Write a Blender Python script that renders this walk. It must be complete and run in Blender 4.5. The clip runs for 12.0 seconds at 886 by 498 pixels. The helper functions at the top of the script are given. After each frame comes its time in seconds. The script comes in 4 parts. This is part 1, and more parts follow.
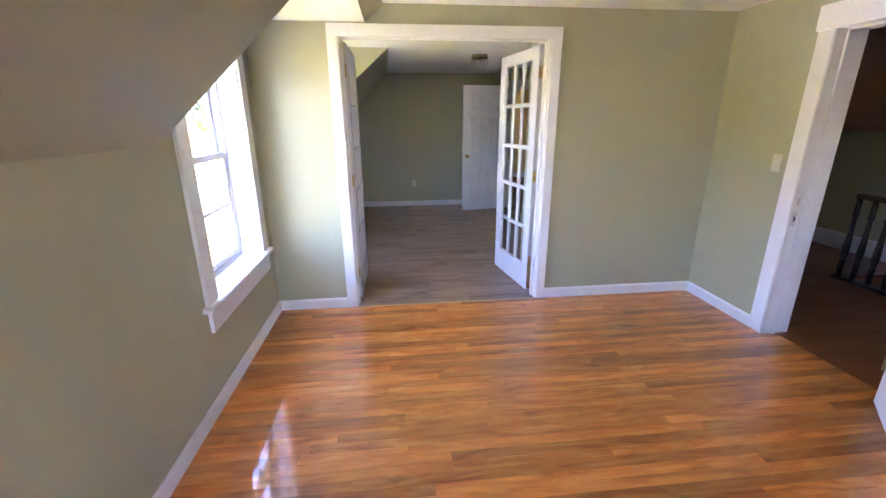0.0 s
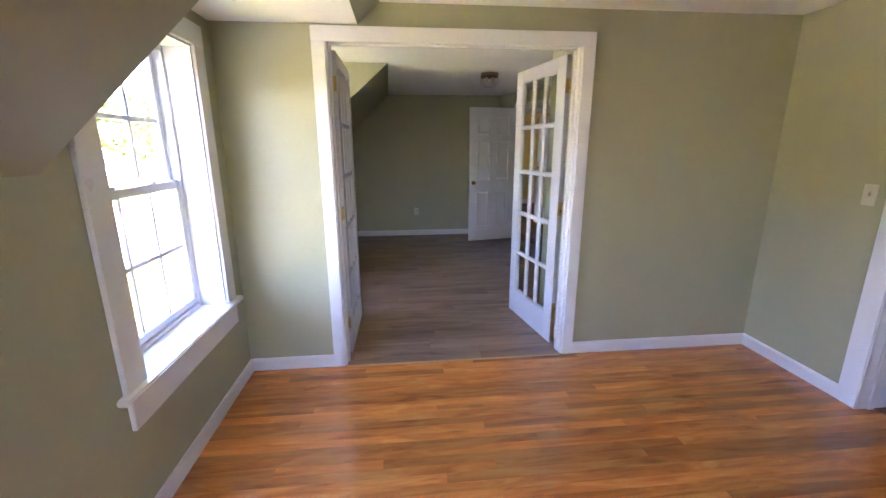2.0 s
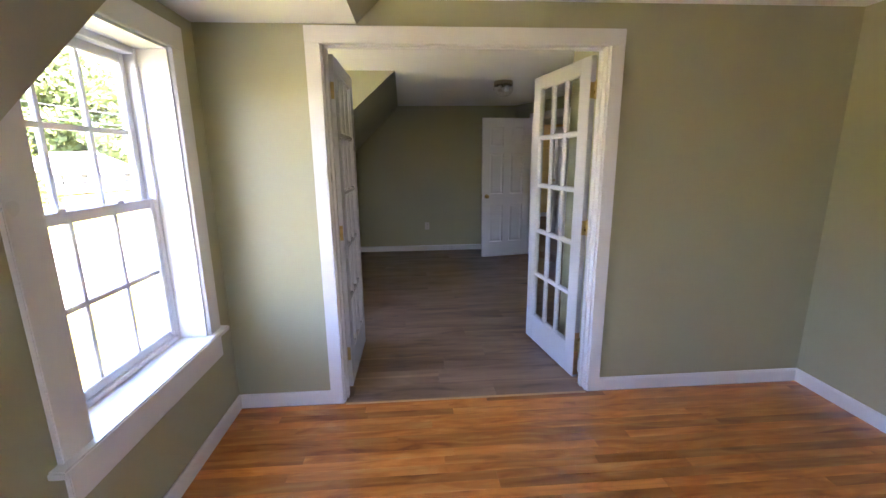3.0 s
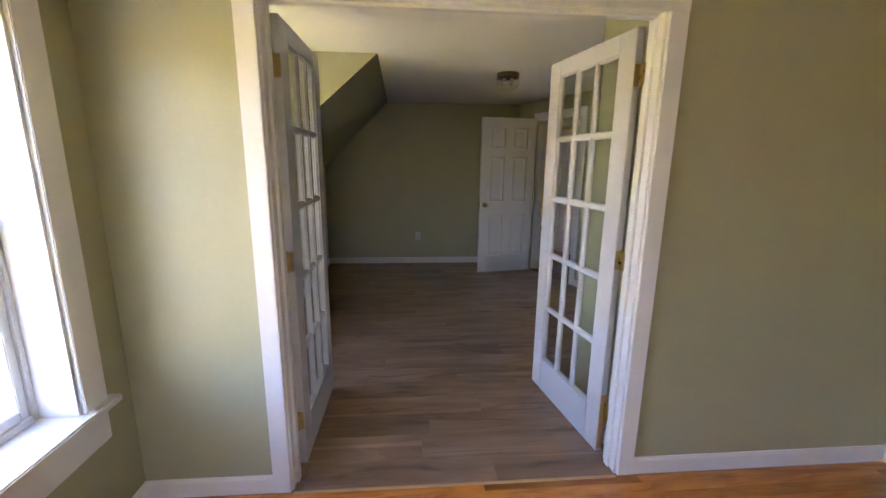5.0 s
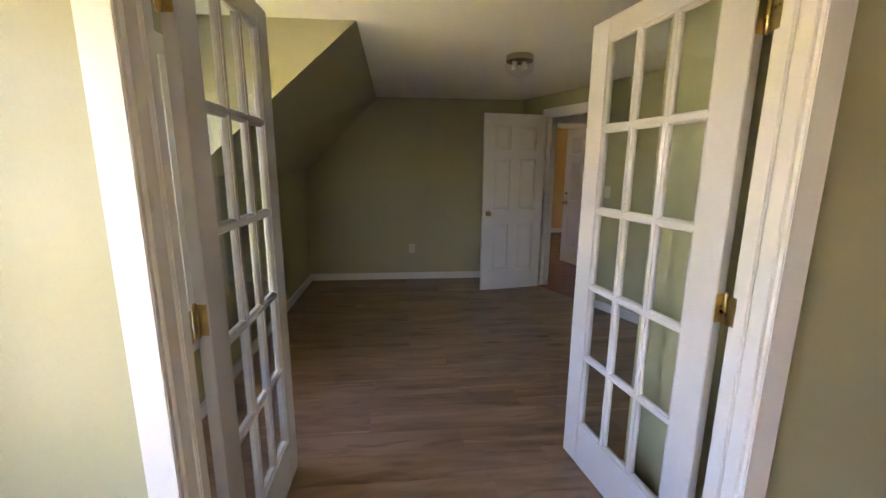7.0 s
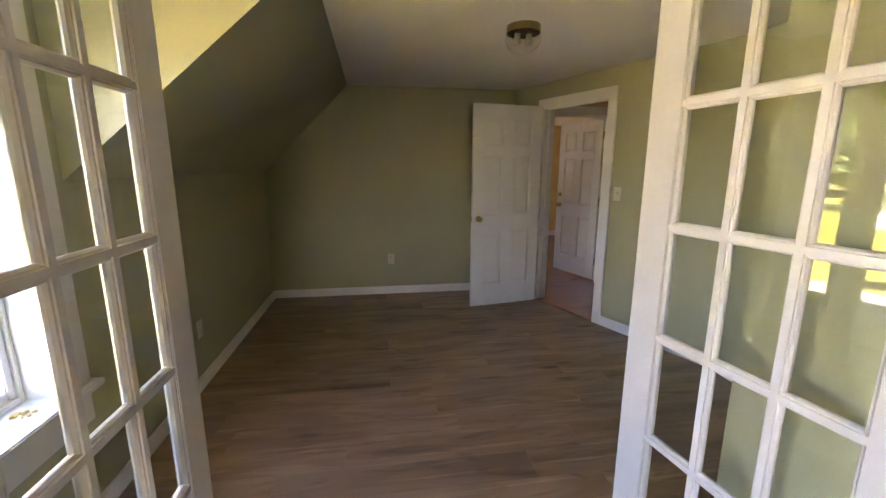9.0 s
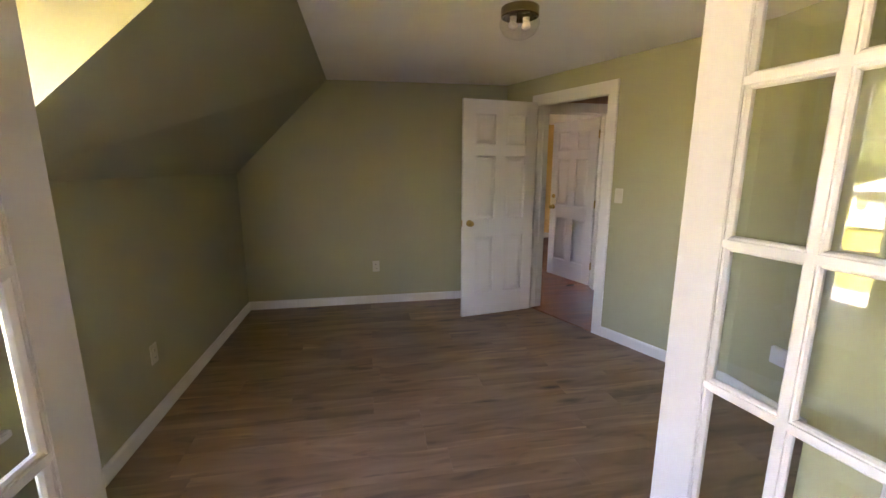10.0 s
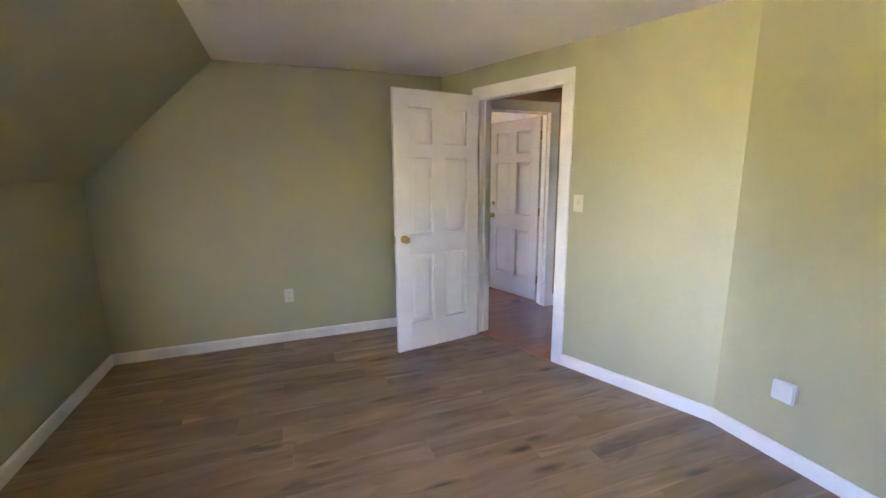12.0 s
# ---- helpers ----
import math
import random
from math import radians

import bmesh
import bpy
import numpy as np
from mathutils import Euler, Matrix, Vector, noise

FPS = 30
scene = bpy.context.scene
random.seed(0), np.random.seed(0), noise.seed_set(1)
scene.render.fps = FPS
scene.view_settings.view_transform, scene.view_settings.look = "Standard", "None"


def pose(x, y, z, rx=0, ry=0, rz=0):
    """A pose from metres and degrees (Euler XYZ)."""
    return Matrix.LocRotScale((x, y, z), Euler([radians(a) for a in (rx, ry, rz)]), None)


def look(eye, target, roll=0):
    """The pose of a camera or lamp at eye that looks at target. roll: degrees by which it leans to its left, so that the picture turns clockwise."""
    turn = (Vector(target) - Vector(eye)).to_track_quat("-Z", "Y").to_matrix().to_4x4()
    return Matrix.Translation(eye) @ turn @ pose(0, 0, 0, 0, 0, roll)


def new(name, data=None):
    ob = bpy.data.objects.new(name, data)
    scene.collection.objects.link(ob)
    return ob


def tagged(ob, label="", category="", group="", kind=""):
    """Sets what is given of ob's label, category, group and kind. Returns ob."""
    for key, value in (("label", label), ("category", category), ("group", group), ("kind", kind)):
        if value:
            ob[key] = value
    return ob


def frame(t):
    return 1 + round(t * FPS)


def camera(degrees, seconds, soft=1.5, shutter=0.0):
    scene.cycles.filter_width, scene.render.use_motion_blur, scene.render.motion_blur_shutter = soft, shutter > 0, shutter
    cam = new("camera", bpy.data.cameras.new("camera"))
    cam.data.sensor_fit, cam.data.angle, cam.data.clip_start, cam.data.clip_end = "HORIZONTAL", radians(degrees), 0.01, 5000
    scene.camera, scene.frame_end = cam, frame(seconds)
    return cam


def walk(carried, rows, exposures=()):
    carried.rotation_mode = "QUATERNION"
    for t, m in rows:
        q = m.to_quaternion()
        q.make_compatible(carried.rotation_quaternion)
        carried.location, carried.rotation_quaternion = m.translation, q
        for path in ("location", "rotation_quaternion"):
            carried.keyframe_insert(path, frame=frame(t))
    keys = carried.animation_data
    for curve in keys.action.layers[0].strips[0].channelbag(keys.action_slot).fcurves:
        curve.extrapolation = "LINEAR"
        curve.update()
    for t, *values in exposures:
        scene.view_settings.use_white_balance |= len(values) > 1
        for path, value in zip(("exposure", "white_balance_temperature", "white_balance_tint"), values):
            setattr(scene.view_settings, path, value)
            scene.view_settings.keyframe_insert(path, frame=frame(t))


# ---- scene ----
cam = camera(94.4, 12.0)
PATH = [
    (0, (-0.108, 0.106, 1.482), (0.096, 2.004, 0.885), -0.3),
    (0.5, (-0.127, 0.259, 1.477), (0.095, 2.16, 0.898), -0.1),
    (1, (-0.139, 0.423, 1.476), (0.108, 2.329, 0.92), -0.1),
    (1.5, (-0.145, 0.549, 1.471), (0.108, 2.463, 0.949), 0.0),
    (2, (-0.084, 0.702, 1.46), (0.115, 2.632, 0.975), -0.2),
    (2.5, (-0.039, 0.841, 1.468), (0.115, 2.783, 1.014), -0.4),
    (2.8, (-0.02, 0.937, 1.469), (0.113, 2.884, 1.028), -0.6),
    (3, (-0.032, 0.999, 1.46), (0.105, 2.947, 1.031), -0.6),
    (3.2, (-0.034, 1.094, 1.467), (0.105, 3.043, 1.042), -0.7),
    (4.8, (0.043, 1.6, 1.456), (0.203, 3.551, 1.046), 0.6),
    (5, (0.049, 1.662, 1.474), (0.213, 3.611, 1.054), 0.7),
    (5.5, (0.025, 1.846, 1.459), (0.221, 3.794, 1.047), 0.7),
    (6, (-0.008, 2.014, 1.506), (0.237, 3.951, 1.074), 0.3),
    (6.5, (0.031, 2.179, 1.446), (0.256, 4.125, 1.044), 0.5),
    (7, (0.073, 2.355, 1.445), (0.263, 4.307, 1.049), 0.4),
    (7.2, (0.078, 2.41, 1.439), (0.26, 4.362, 1.044), 0.5),
    (8.8, (0.06, 2.935, 1.425), (0.352, 4.874, 1.029), 0.4),
    (9, (0.077, 2.992, 1.43), (0.371, 4.93, 1.036), 0.2),
    (9.5, (0.113, 3.137, 1.43), (0.415, 5.077, 1.05), 0.3),
    (10, (0.124, 3.284, 1.425), (0.472, 5.214, 1.036), 0.0),
    (10.5, (0.115, 3.46, 1.427), (0.587, 5.363, 1.032), -0.2),
    (11, (0.125, 3.597, 1.427), (0.697, 5.473, 1.036), -0.5),
    (11.5, (0.176, 3.775, 1.411), (0.795, 5.643, 1.055), -0.5),
    (12, (0.228, 3.954, 1.406), (0.916, 5.797, 1.048), -0.4),
]
EXPOSURES = [(0, 6.52, 5650, 44), (1.5, 6.38, 5750, 44), (2.5, 5.8, 5900, 43), (5.0, 5.68, 6500, 40.5), (7.0, 5.85, 6950, 38.5), (9.0, 6.2, 7250, 39.5), (9.5, 6.4, 7200, 40.5), (11, 7.02, 6950, 43.5), (12, 7.4, 6350, 42.5)]
walk(cam, [(t, look(eye, target, roll)) for t, eye, target, roll in PATH], EXPOSURES)

# ---- daylight: sky, one sun high in the east, so the west windows look on sunlit grass ----
world = bpy.data.worlds.new("sky")
scene.world = world
world.use_nodes = True
sky = world.node_tree.nodes.new("ShaderNodeTexSky")
sky.sky_type, sky.sun_disc = "NISHITA", False
sky.sun_elevation, sky.sun_rotation = radians(52), radians(100)
world.node_tree.nodes["Background"].inputs["Strength"].default_value = 0.15
world.node_tree.links.new(sky.outputs["Color"], world.node_tree.nodes["Background"].inputs["Color"])
sun = new("sun", bpy.data.lights.new("sun", "SUN"))
sun.data.energy, sun.data.angle, sun.data.color = 4.5, radians(0.6), (1.0, 0.95, 0.87)
sun.matrix_world = look((30, -8, 40), (0, 0, 0))

# ---- materials ----
def nodes_of(name):
    m = bpy.data.materials.new(name)
    m.use_nodes = True
    return m, m.node_tree.nodes, m.node_tree.links, m.node_tree.nodes["Principled BSDF"]


def node(nt, kind, **values):
    n = nt.new(kind)
    for key, value in values.items():
        n.inputs[key.replace("_", " ")].default_value = value
    return n


def ramp(nt, stops):
    n = nt.new("ShaderNodeValToRGB")
    els = n.color_ramp.elements
    while len(els) < len(stops):
        els.new(0.5)
    for el, (at, col) in zip(els, stops):
        el.position, el.color = at, (*col, 1)
    return n


def paint(name, base, rough, grain=120.0, bump=0.04, vary=0.06, stain=1.3, metal=0.0, coat=0.0, spec=0.5):
    """Painted or plain surface: a soft large variation, a fine relief and a slightly uneven gloss."""
    m, nt, ln, b = nodes_of(name)
    tc = nt.new("ShaderNodeTexCoord")
    big = node(nt, "ShaderNodeTexNoise", Scale=stain, Detail=4.0, Roughness=0.6)
    fine = node(nt, "ShaderNodeTexNoise", Scale=grain, Detail=3.0)
    for n in (big, fine):
        ln.new(tc.outputs["Object"], n.inputs["Vector"])
    lo = tuple(c * (1 - vary) for c in base)
    hi = tuple(min(1, c * (1 + vary)) for c in base)
    r = ramp(nt, [(0.3, lo), (0.7, hi)])
    ln.new(big.outputs["Fac"], r.inputs["Fac"])
    ln.new(r.outputs["Color"], b.inputs["Base Color"])
    rr = node(nt, "ShaderNodeMapRange", From_Min=0.3, From_Max=0.7, To_Min=max(0.02, rough - 0.06), To_Max=rough + 0.06)
    ln.new(big.outputs["Fac"], rr.inputs["Value"])
    ln.new(rr.outputs["Result"], b.inputs["Roughness"])
    bp = node(nt, "ShaderNodeBump", Strength=bump, Distance=0.01)
    ln.new(fine.outputs["Fac"], bp.inputs["Height"])
    ln.new(bp.outputs["Normal"], b.inputs["Normal"])
    b.inputs["Metallic"].default_value = metal
    b.inputs["Coat Weight"].default_value = coat
    b.inputs["Specular IOR Level"].default_value = spec
    return m


def timber(name, stops, island, fine_scale, rough, coat, dark=0.65, light=1.2, knots=0.0, bump=0.03, figure=(1.6, 7.0), blend=0.7, polish=0.06, streaks=0.0, spec=0.15):
    """Floor boards along x: every board has its own tone and its own piece of grain."""
    m, nt, ln, b = nodes_of(name)
    tc = nt.new("ShaderNodeTexCoord")
    if island:
        rnd = nt.new("ShaderNodeNewGeometry").outputs["Random Per Island"]
    else:
        rnd = nt.new("ShaderNodeObjectInfo").outputs["Random"]
    shift = nt.new("ShaderNodeVectorMath")
    shift.operation = "SCALE"
    shift.inputs[0].default_value = (37.0, 91.0, 13.0)
    ln.new(rnd, shift.inputs["Scale"])
    add = nt.new("ShaderNodeVectorMath")
    ln.new(tc.outputs["Object"], add.inputs[0])
    ln.new(shift.outputs["Vector"], add.inputs[1])
    grain = []
    for sc, det, dist in (((1.0, fine_scale, 1.0), 4.0, 0.2), ((figure[0], figure[1], 1.0), 3.0, 1.1)):
        mp = nt.new("ShaderNodeMapping")
        mp.inputs["Scale"].default_value = sc
        ln.new(add.outputs["Vector"], mp.inputs["Vector"])
        n = node(nt, "ShaderNodeTexNoise", Scale=2.2, Detail=det, Distortion=dist, Roughness=0.55)
        ln.new(mp.outputs["Vector"], n.inputs["Vector"])
        grain.append(n)
    mix = node(nt, "ShaderNodeMix", Factor=blend)
    ln.new(grain[0].outputs["Fac"], mix.inputs["A"])
    ln.new(grain[1].outputs["Fac"], mix.inputs["B"])
    r = ramp(nt, stops)
    ln.new(mix.outputs["Result"], r.inputs["Fac"])
    tone = node(nt, "ShaderNodeMapRange", To_Min=dark, To_Max=light)
    ln.new(rnd, tone.inputs["Value"])
    mul = nt.new("ShaderNodeVectorMath")
    mul.operation = "SCALE"
    ln.new(r.outputs["Color"], mul.inputs[0])
    ln.new(tone.outputs["Result"], mul.inputs["Scale"])
    col = mul.outputs["Vector"]
    if knots:
        mp = nt.new("ShaderNodeMapping")
        mp.inputs["Scale"].default_value = (1.0, 3.4, 0.0)
        ln.new(add.outputs["Vector"], mp.inputs["Vector"])
        vo = node(nt, "ShaderNodeTexVoronoi", Scale=1.5)
        ln.new(mp.outputs["Vector"], vo.inputs["Vector"])
        kr = node(nt, "ShaderNodeMapRange", From_Min=0.01, From_Max=0.13, To_Min=knots, To_Max=1.0)
        ln.new(vo.outputs["Distance"], kr.inputs["Value"])
        mul2 = nt.new("ShaderNodeVectorMath")
        mul2.operation = "SCALE"
        ln.new(col, mul2.inputs[0])
        ln.new(kr.outputs["Result"], mul2.inputs["Scale"])
        col = mul2.outputs["Vector"]
    if streaks:
        mp = nt.new("ShaderNodeMapping")
        mp.inputs["Scale"].default_value = (0.45, 9.0, 0.0)
        ln.new(add.outputs["Vector"], mp.inputs["Vector"])
        sn = node(nt, "ShaderNodeTexNoise", Scale=2.0, Detail=2.0, Distortion=0.8)
        ln.new(mp.outputs["Vector"], sn.inputs["Vector"])
        sr = node(nt, "ShaderNodeMapRange", From_Min=0.55, From_Max=0.72, To_Min=1.0, To_Max=streaks)
        ln.new(sn.outputs["Fac"], sr.inputs["Value"])
        mul3 = nt.new("ShaderNodeVectorMath")
        mul3.operation = "SCALE"
        ln.new(col, mul3.inputs[0])
        ln.new(sr.outputs["Result"], mul3.inputs["Scale"])
        col = mul3.outputs["Vector"]
    ln.new(col, b.inputs["Base Color"])
    wear = node(nt, "ShaderNodeTexNoise", Scale=2.5, Detail=4.0)
    ln.new(tc.outputs["Object"], wear.inputs["Vector"])
    rr = node(nt, "ShaderNodeMapRange", From_Min=0.3, From_Max=0.7, To_Min=rough - 0.05, To_Max=rough + 0.08)
    ln.new(wear.outputs["Fac"], rr.inputs["Value"])
    ln.new(rr.outputs["Result"], b.inputs["Roughness"])
    bp = node(nt, "ShaderNodeBump", Strength=bump, Distance=0.004)
    ln.new(mix.outputs["Result"], bp.inputs["Height"])
    ln.new(bp.outputs["Normal"], b.inputs["Normal"])
    b.inputs["Coat Weight"].default_value, b.inputs["Coat Roughness"].default_value = coat, polish
    b.inputs["Specular IOR Level"].default_value = spec
    return m


def plank(name, dark, mid, pale, rough, coat):
    """Wide satin planks along x: a soft broad figure, a few pale streaks, dark smudges and knots."""
    m, nt, ln, b = nodes_of(name)
    tc = nt.new("ShaderNodeTexCoord")
    rnd = nt.new("ShaderNodeObjectInfo").outputs["Random"]
    shift = nt.new("ShaderNodeVectorMath")
    shift.operation = "SCALE"
    shift.inputs[0].default_value = (53.0, 87.0, 17.0)
    ln.new(rnd, shift.inputs["Scale"])
    add = nt.new("ShaderNodeVectorMath")
    ln.new(tc.outputs["Object"], add.inputs[0])
    ln.new(shift.outputs["Vector"], add.inputs[1])

    def stretched(kind, sx, sy, **inputs):
        mp = nt.new("ShaderNodeMapping")
        mp.inputs["Scale"].default_value = (sx, sy, 0.0)
        ln.new(add.outputs["Vector"], mp.inputs["Vector"])
        n = node(nt, kind, **inputs)
        ln.new(mp.outputs["Vector"], n.inputs["Vector"])
        return n

    def scaled(col, fac):
        n = nt.new("ShaderNodeVectorMath")
        n.operation = "SCALE"
        ln.new(col, n.inputs[0])
        ln.new(fac, n.inputs["Scale"])
        return n.outputs["Vector"]

    def mapped(value, a, c, lo, hi):
        n = node(nt, "ShaderNodeMapRange", From_Min=a, From_Max=c, To_Min=lo, To_Max=hi)
        ln.new(value, n.inputs["Value"])
        return n.outputs["Result"]

    soft = stretched("ShaderNodeTexNoise", 1.0, 5.0, Scale=1.4, Detail=2.5, Distortion=1.0, Roughness=0.5)
    r = ramp(nt, [(0.30, dark), (0.50, mid), (0.72, pale)])
    ln.new(soft.outputs["Fac"], r.inputs["Fac"])
    col = scaled(r.outputs["Color"], mapped(rnd, 0, 1, 0.88, 1.1))
    grain = stretched("ShaderNodeTexNoise", 2.0, 70.0, Scale=1.6, Detail=3.0, Roughness=0.6)
    col = scaled(col, mapped(grain.outputs["Fac"], 0.3, 0.7, 0.965, 1.035))
    streak = stretched("ShaderNodeTexNoise", 0.5, 16.0, Scale=1.3, Detail=1.0, Distortion=0.5)
    col = scaled(col, mapped(streak.outputs["Fac"], 0.62, 0.76, 1.0, 1.5))
    smudge = stretched("ShaderNodeTexNoise", 1.9, 9.0, Scale=1.4, Detail=2.5, Distortion=1.2)
    col = scaled(col, mapped(smudge.outputs["Fac"], 0.56, 0.74, 1.0, 0.6))
    knot = stretched("ShaderNodeTexVoronoi", 2.2, 8.5, Scale=1.0)
    near = mapped(knot.outputs["Distance"], 0.05, 0.26, 0.78, 0.0)
    some = nt.new("ShaderNodeSeparateColor")
    ln.new(knot.outputs["Color"], some.inputs["Color"])
    gate = mapped(some.outputs["Red"], 0.74, 0.80, 0.0, 1.0)
    both = nt.new("ShaderNodeMath")
    both.operation = "MULTIPLY"
    ln.new(near, both.inputs[0])
    ln.new(gate, both.inputs[1])
    col = scaled(col, mapped(both.outputs["Value"], 0, 1, 1.0, 0.0))
    ln.new(col, b.inputs["Base Color"])
    wear = node(nt, "ShaderNodeTexNoise", Scale=2.5, Detail=4.0)
    ln.new(tc.outputs["Object"], wear.inputs["Vector"])
    ln.new(mapped(wear.outputs["Fac"], 0.3, 0.7, rough - 0.05, rough + 0.08), b.inputs["Roughness"])
    bp = node(nt, "ShaderNodeBump", Strength=0.012, Distance=0.004)
    ln.new(grain.outputs["Fac"], bp.inputs["Height"])
    ln.new(bp.outputs["Normal"], b.inputs["Normal"])
    b.inputs["Coat Weight"].default_value, b.inputs["Coat Roughness"].default_value = coat, 0.2
    return m


def glass(name, tint=(0.97, 0.99, 0.98)):
    m, nt, ln, b = nodes_of(name)
    clear = node(nt, "ShaderNodeBsdfTransparent", Color=(*tint, 1))
    gloss = node(nt, "ShaderNodeBsdfGlossy", Roughness=0.0)
    lw = node(nt, "ShaderNodeLayerWeight", Blend=0.5)
    power = nt.new("ShaderNodeMath")
    power.operation = "POWER"
    ln.new(lw.outputs["Facing"], power.inputs[0])
    power.inputs[1].default_value = 5.0
    fac = node(nt, "ShaderNodeMapRange", To_Min=0.043, To_Max=1.0)
    ln.new(power.outputs["Value"], fac.inputs["Value"])
    mix = nt.new("ShaderNodeMixShader")
    ln.new(fac.outputs["Result"], mix.inputs["Fac"])
    ln.new(clear.outputs["BSDF"], mix.inputs[1])
    ln.new(gloss.outputs["BSDF"], mix.inputs[2])
    ln.new(mix.outputs["Shader"], nt["Material Output"].inputs["Surface"])
    return m


SAGE = paint("sage_wall_paint", (0.395, 0.378, 0.224), 0.5, grain=140, bump=0.05, vary=0.03)
CEIL = paint("ceiling_paint", (0.86, 0.85, 0.81), 0.75, grain=90, bump=0.08, vary=0.03)
TRIM = paint("white_trim_paint", (0.74, 0.725, 0.69), 0.32, grain=60, bump=0.015, vary=0.02)
DOORPAINT = paint("white_door_paint", (0.70, 0.69, 0.67), 0.36, grain=70, bump=0.03, vary=0.02)
# DOORPAINT's white darkened to offset the strong window light on the french leaves
FRENCH = paint("dimmed_white_door_paint", (0.53, 0.52, 0.50), 0.34, grain=70, bump=0.03, vary=0.03)
VINYL = paint("white_vinyl", (0.70, 0.70, 0.70), 0.4, bump=0.01, vary=0.01)
PLATE = paint("cream_plastic", (0.60, 0.565, 0.45), 0.3, bump=0.0, vary=0.01)
SLOT = paint("dark_slot", (0.03, 0.03, 0.03), 0.6, bump=0.0)
BRASS = paint("worn_brass", (0.45, 0.325, 0.13), 0.32, metal=1.0, bump=0.02, vary=0.15, stain=30)
ANTIQUE = paint("antique_brass", (0.34, 0.27, 0.16), 0.18, metal=1.0, bump=0.02, vary=0.1, stain=20)
NICKEL = paint("dull_metal", (0.62, 0.60, 0.56), 0.35, metal=1.0, bump=0.02, vary=0.2, stain=40)
BARE = paint("bare_fir_wood", (0.52, 0.27, 0.12), 0.6, grain=80, bump=0.08, vary=0.15, stain=12)
PALE = paint("pale_oak", (0.60, 0.36, 0.17), 0.45, grain=80, bump=0.04, vary=0.12, stain=9)
BLACK = paint("black_stained_wood", (0.018, 0.014, 0.012), 0.25, bump=0.03, vary=0.2, coat=0.4)
ORANGE = paint("amber_wall_paint", (0.72, 0.47, 0.17), 0.55, bump=0.04, vary=0.03)
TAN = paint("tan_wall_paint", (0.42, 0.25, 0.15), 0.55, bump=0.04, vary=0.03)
GLASS = glass("clear_pane")
# darker tint than GLASS, to hold down the brightness of the view outdoors
OUTER = glass("dimming_window_pane", (0.82, 0.84, 0.83))
DOME = glass("clear_dome", (0.97, 0.97, 0.96))
OAK_STOPS = [(0.24, (0.31, 0.078, 0.011)), (0.40, (0.57, 0.172, 0.024)), (0.56, (0.72, 0.258, 0.044)), (0.78, (0.84, 0.40, 0.100))]
OAK = timber("oak_strip", OAK_STOPS, False, 26, 0.36, 1.0, 0.62, 1.2, knots=0.5, bump=0.005, figure=(1.2, 6.0), blend=0.86, polish=0.025, streaks=0.78, spec=0.3)
OAK_REST = timber("oak_strip_rest", OAK_STOPS, True, 26, 0.36, 1.0, 0.62, 1.2, knots=0.5, bump=0.005, figure=(1.2, 6.0), blend=0.86, polish=0.025, streaks=0.78, spec=0.3)
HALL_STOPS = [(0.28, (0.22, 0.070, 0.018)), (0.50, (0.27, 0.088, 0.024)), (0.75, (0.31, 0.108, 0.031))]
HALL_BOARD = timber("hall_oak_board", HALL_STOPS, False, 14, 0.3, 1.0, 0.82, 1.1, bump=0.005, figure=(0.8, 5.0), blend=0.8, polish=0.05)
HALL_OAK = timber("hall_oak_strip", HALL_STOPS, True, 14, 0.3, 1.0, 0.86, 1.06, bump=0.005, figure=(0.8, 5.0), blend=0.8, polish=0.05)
LAM = plank("grey_brown_plank", (0.195, 0.112, 0.061), (0.272, 0.166, 0.096), (0.345, 0.222, 0.134), 0.34, 0.3)
GRASS = paint("lawn", (0.235, 0.208, 0.036), 0.9, grain=8, bump=0.3, vary=0.35, stain=0.25, spec=0.1)
# near-black, for the added sheet south of the house
DARK_GROUND = paint("dark_ground", (0.05, 0.05, 0.052), 0.9, grain=30, bump=0.2, vary=0.15, stain=0.5)
ROADM = paint("pale_road", (0.48, 0.43, 0.35), 0.9, grain=20, bump=0.1, vary=0.08, stain=0.4, spec=0.2)
LEAFM = paint("leaves", (0.085, 0.115, 0.030), 0.6, bump=0.0, vary=0.5, stain=0.9, spec=0.2)
LEAFY = paint("young_leaves", (0.10, 0.125, 0.02), 0.6, bump=0.0, vary=0.4, stain=0.9, spec=0.2)
BARK = paint("bark", (0.12, 0.09, 0.07), 0.9, grain=25, bump=0.4, vary=0.3, stain=6)
SIDING = paint("white_siding", (0.76, 0.76, 0.75), 0.6, bump=0.02, vary=0.03)
GREYS = paint("grey_siding", (0.10, 0.10, 0.125), 0.7, bump=0.03, vary=0.05)
ROOFM = paint("pale_roofing", (0.50, 0.49, 0.48), 0.8, grain=30, bump=0.1, vary=0.08)
DARKGL = paint("dark_window_glass", (0.02, 0.025, 0.03), 0.08, bump=0.0)


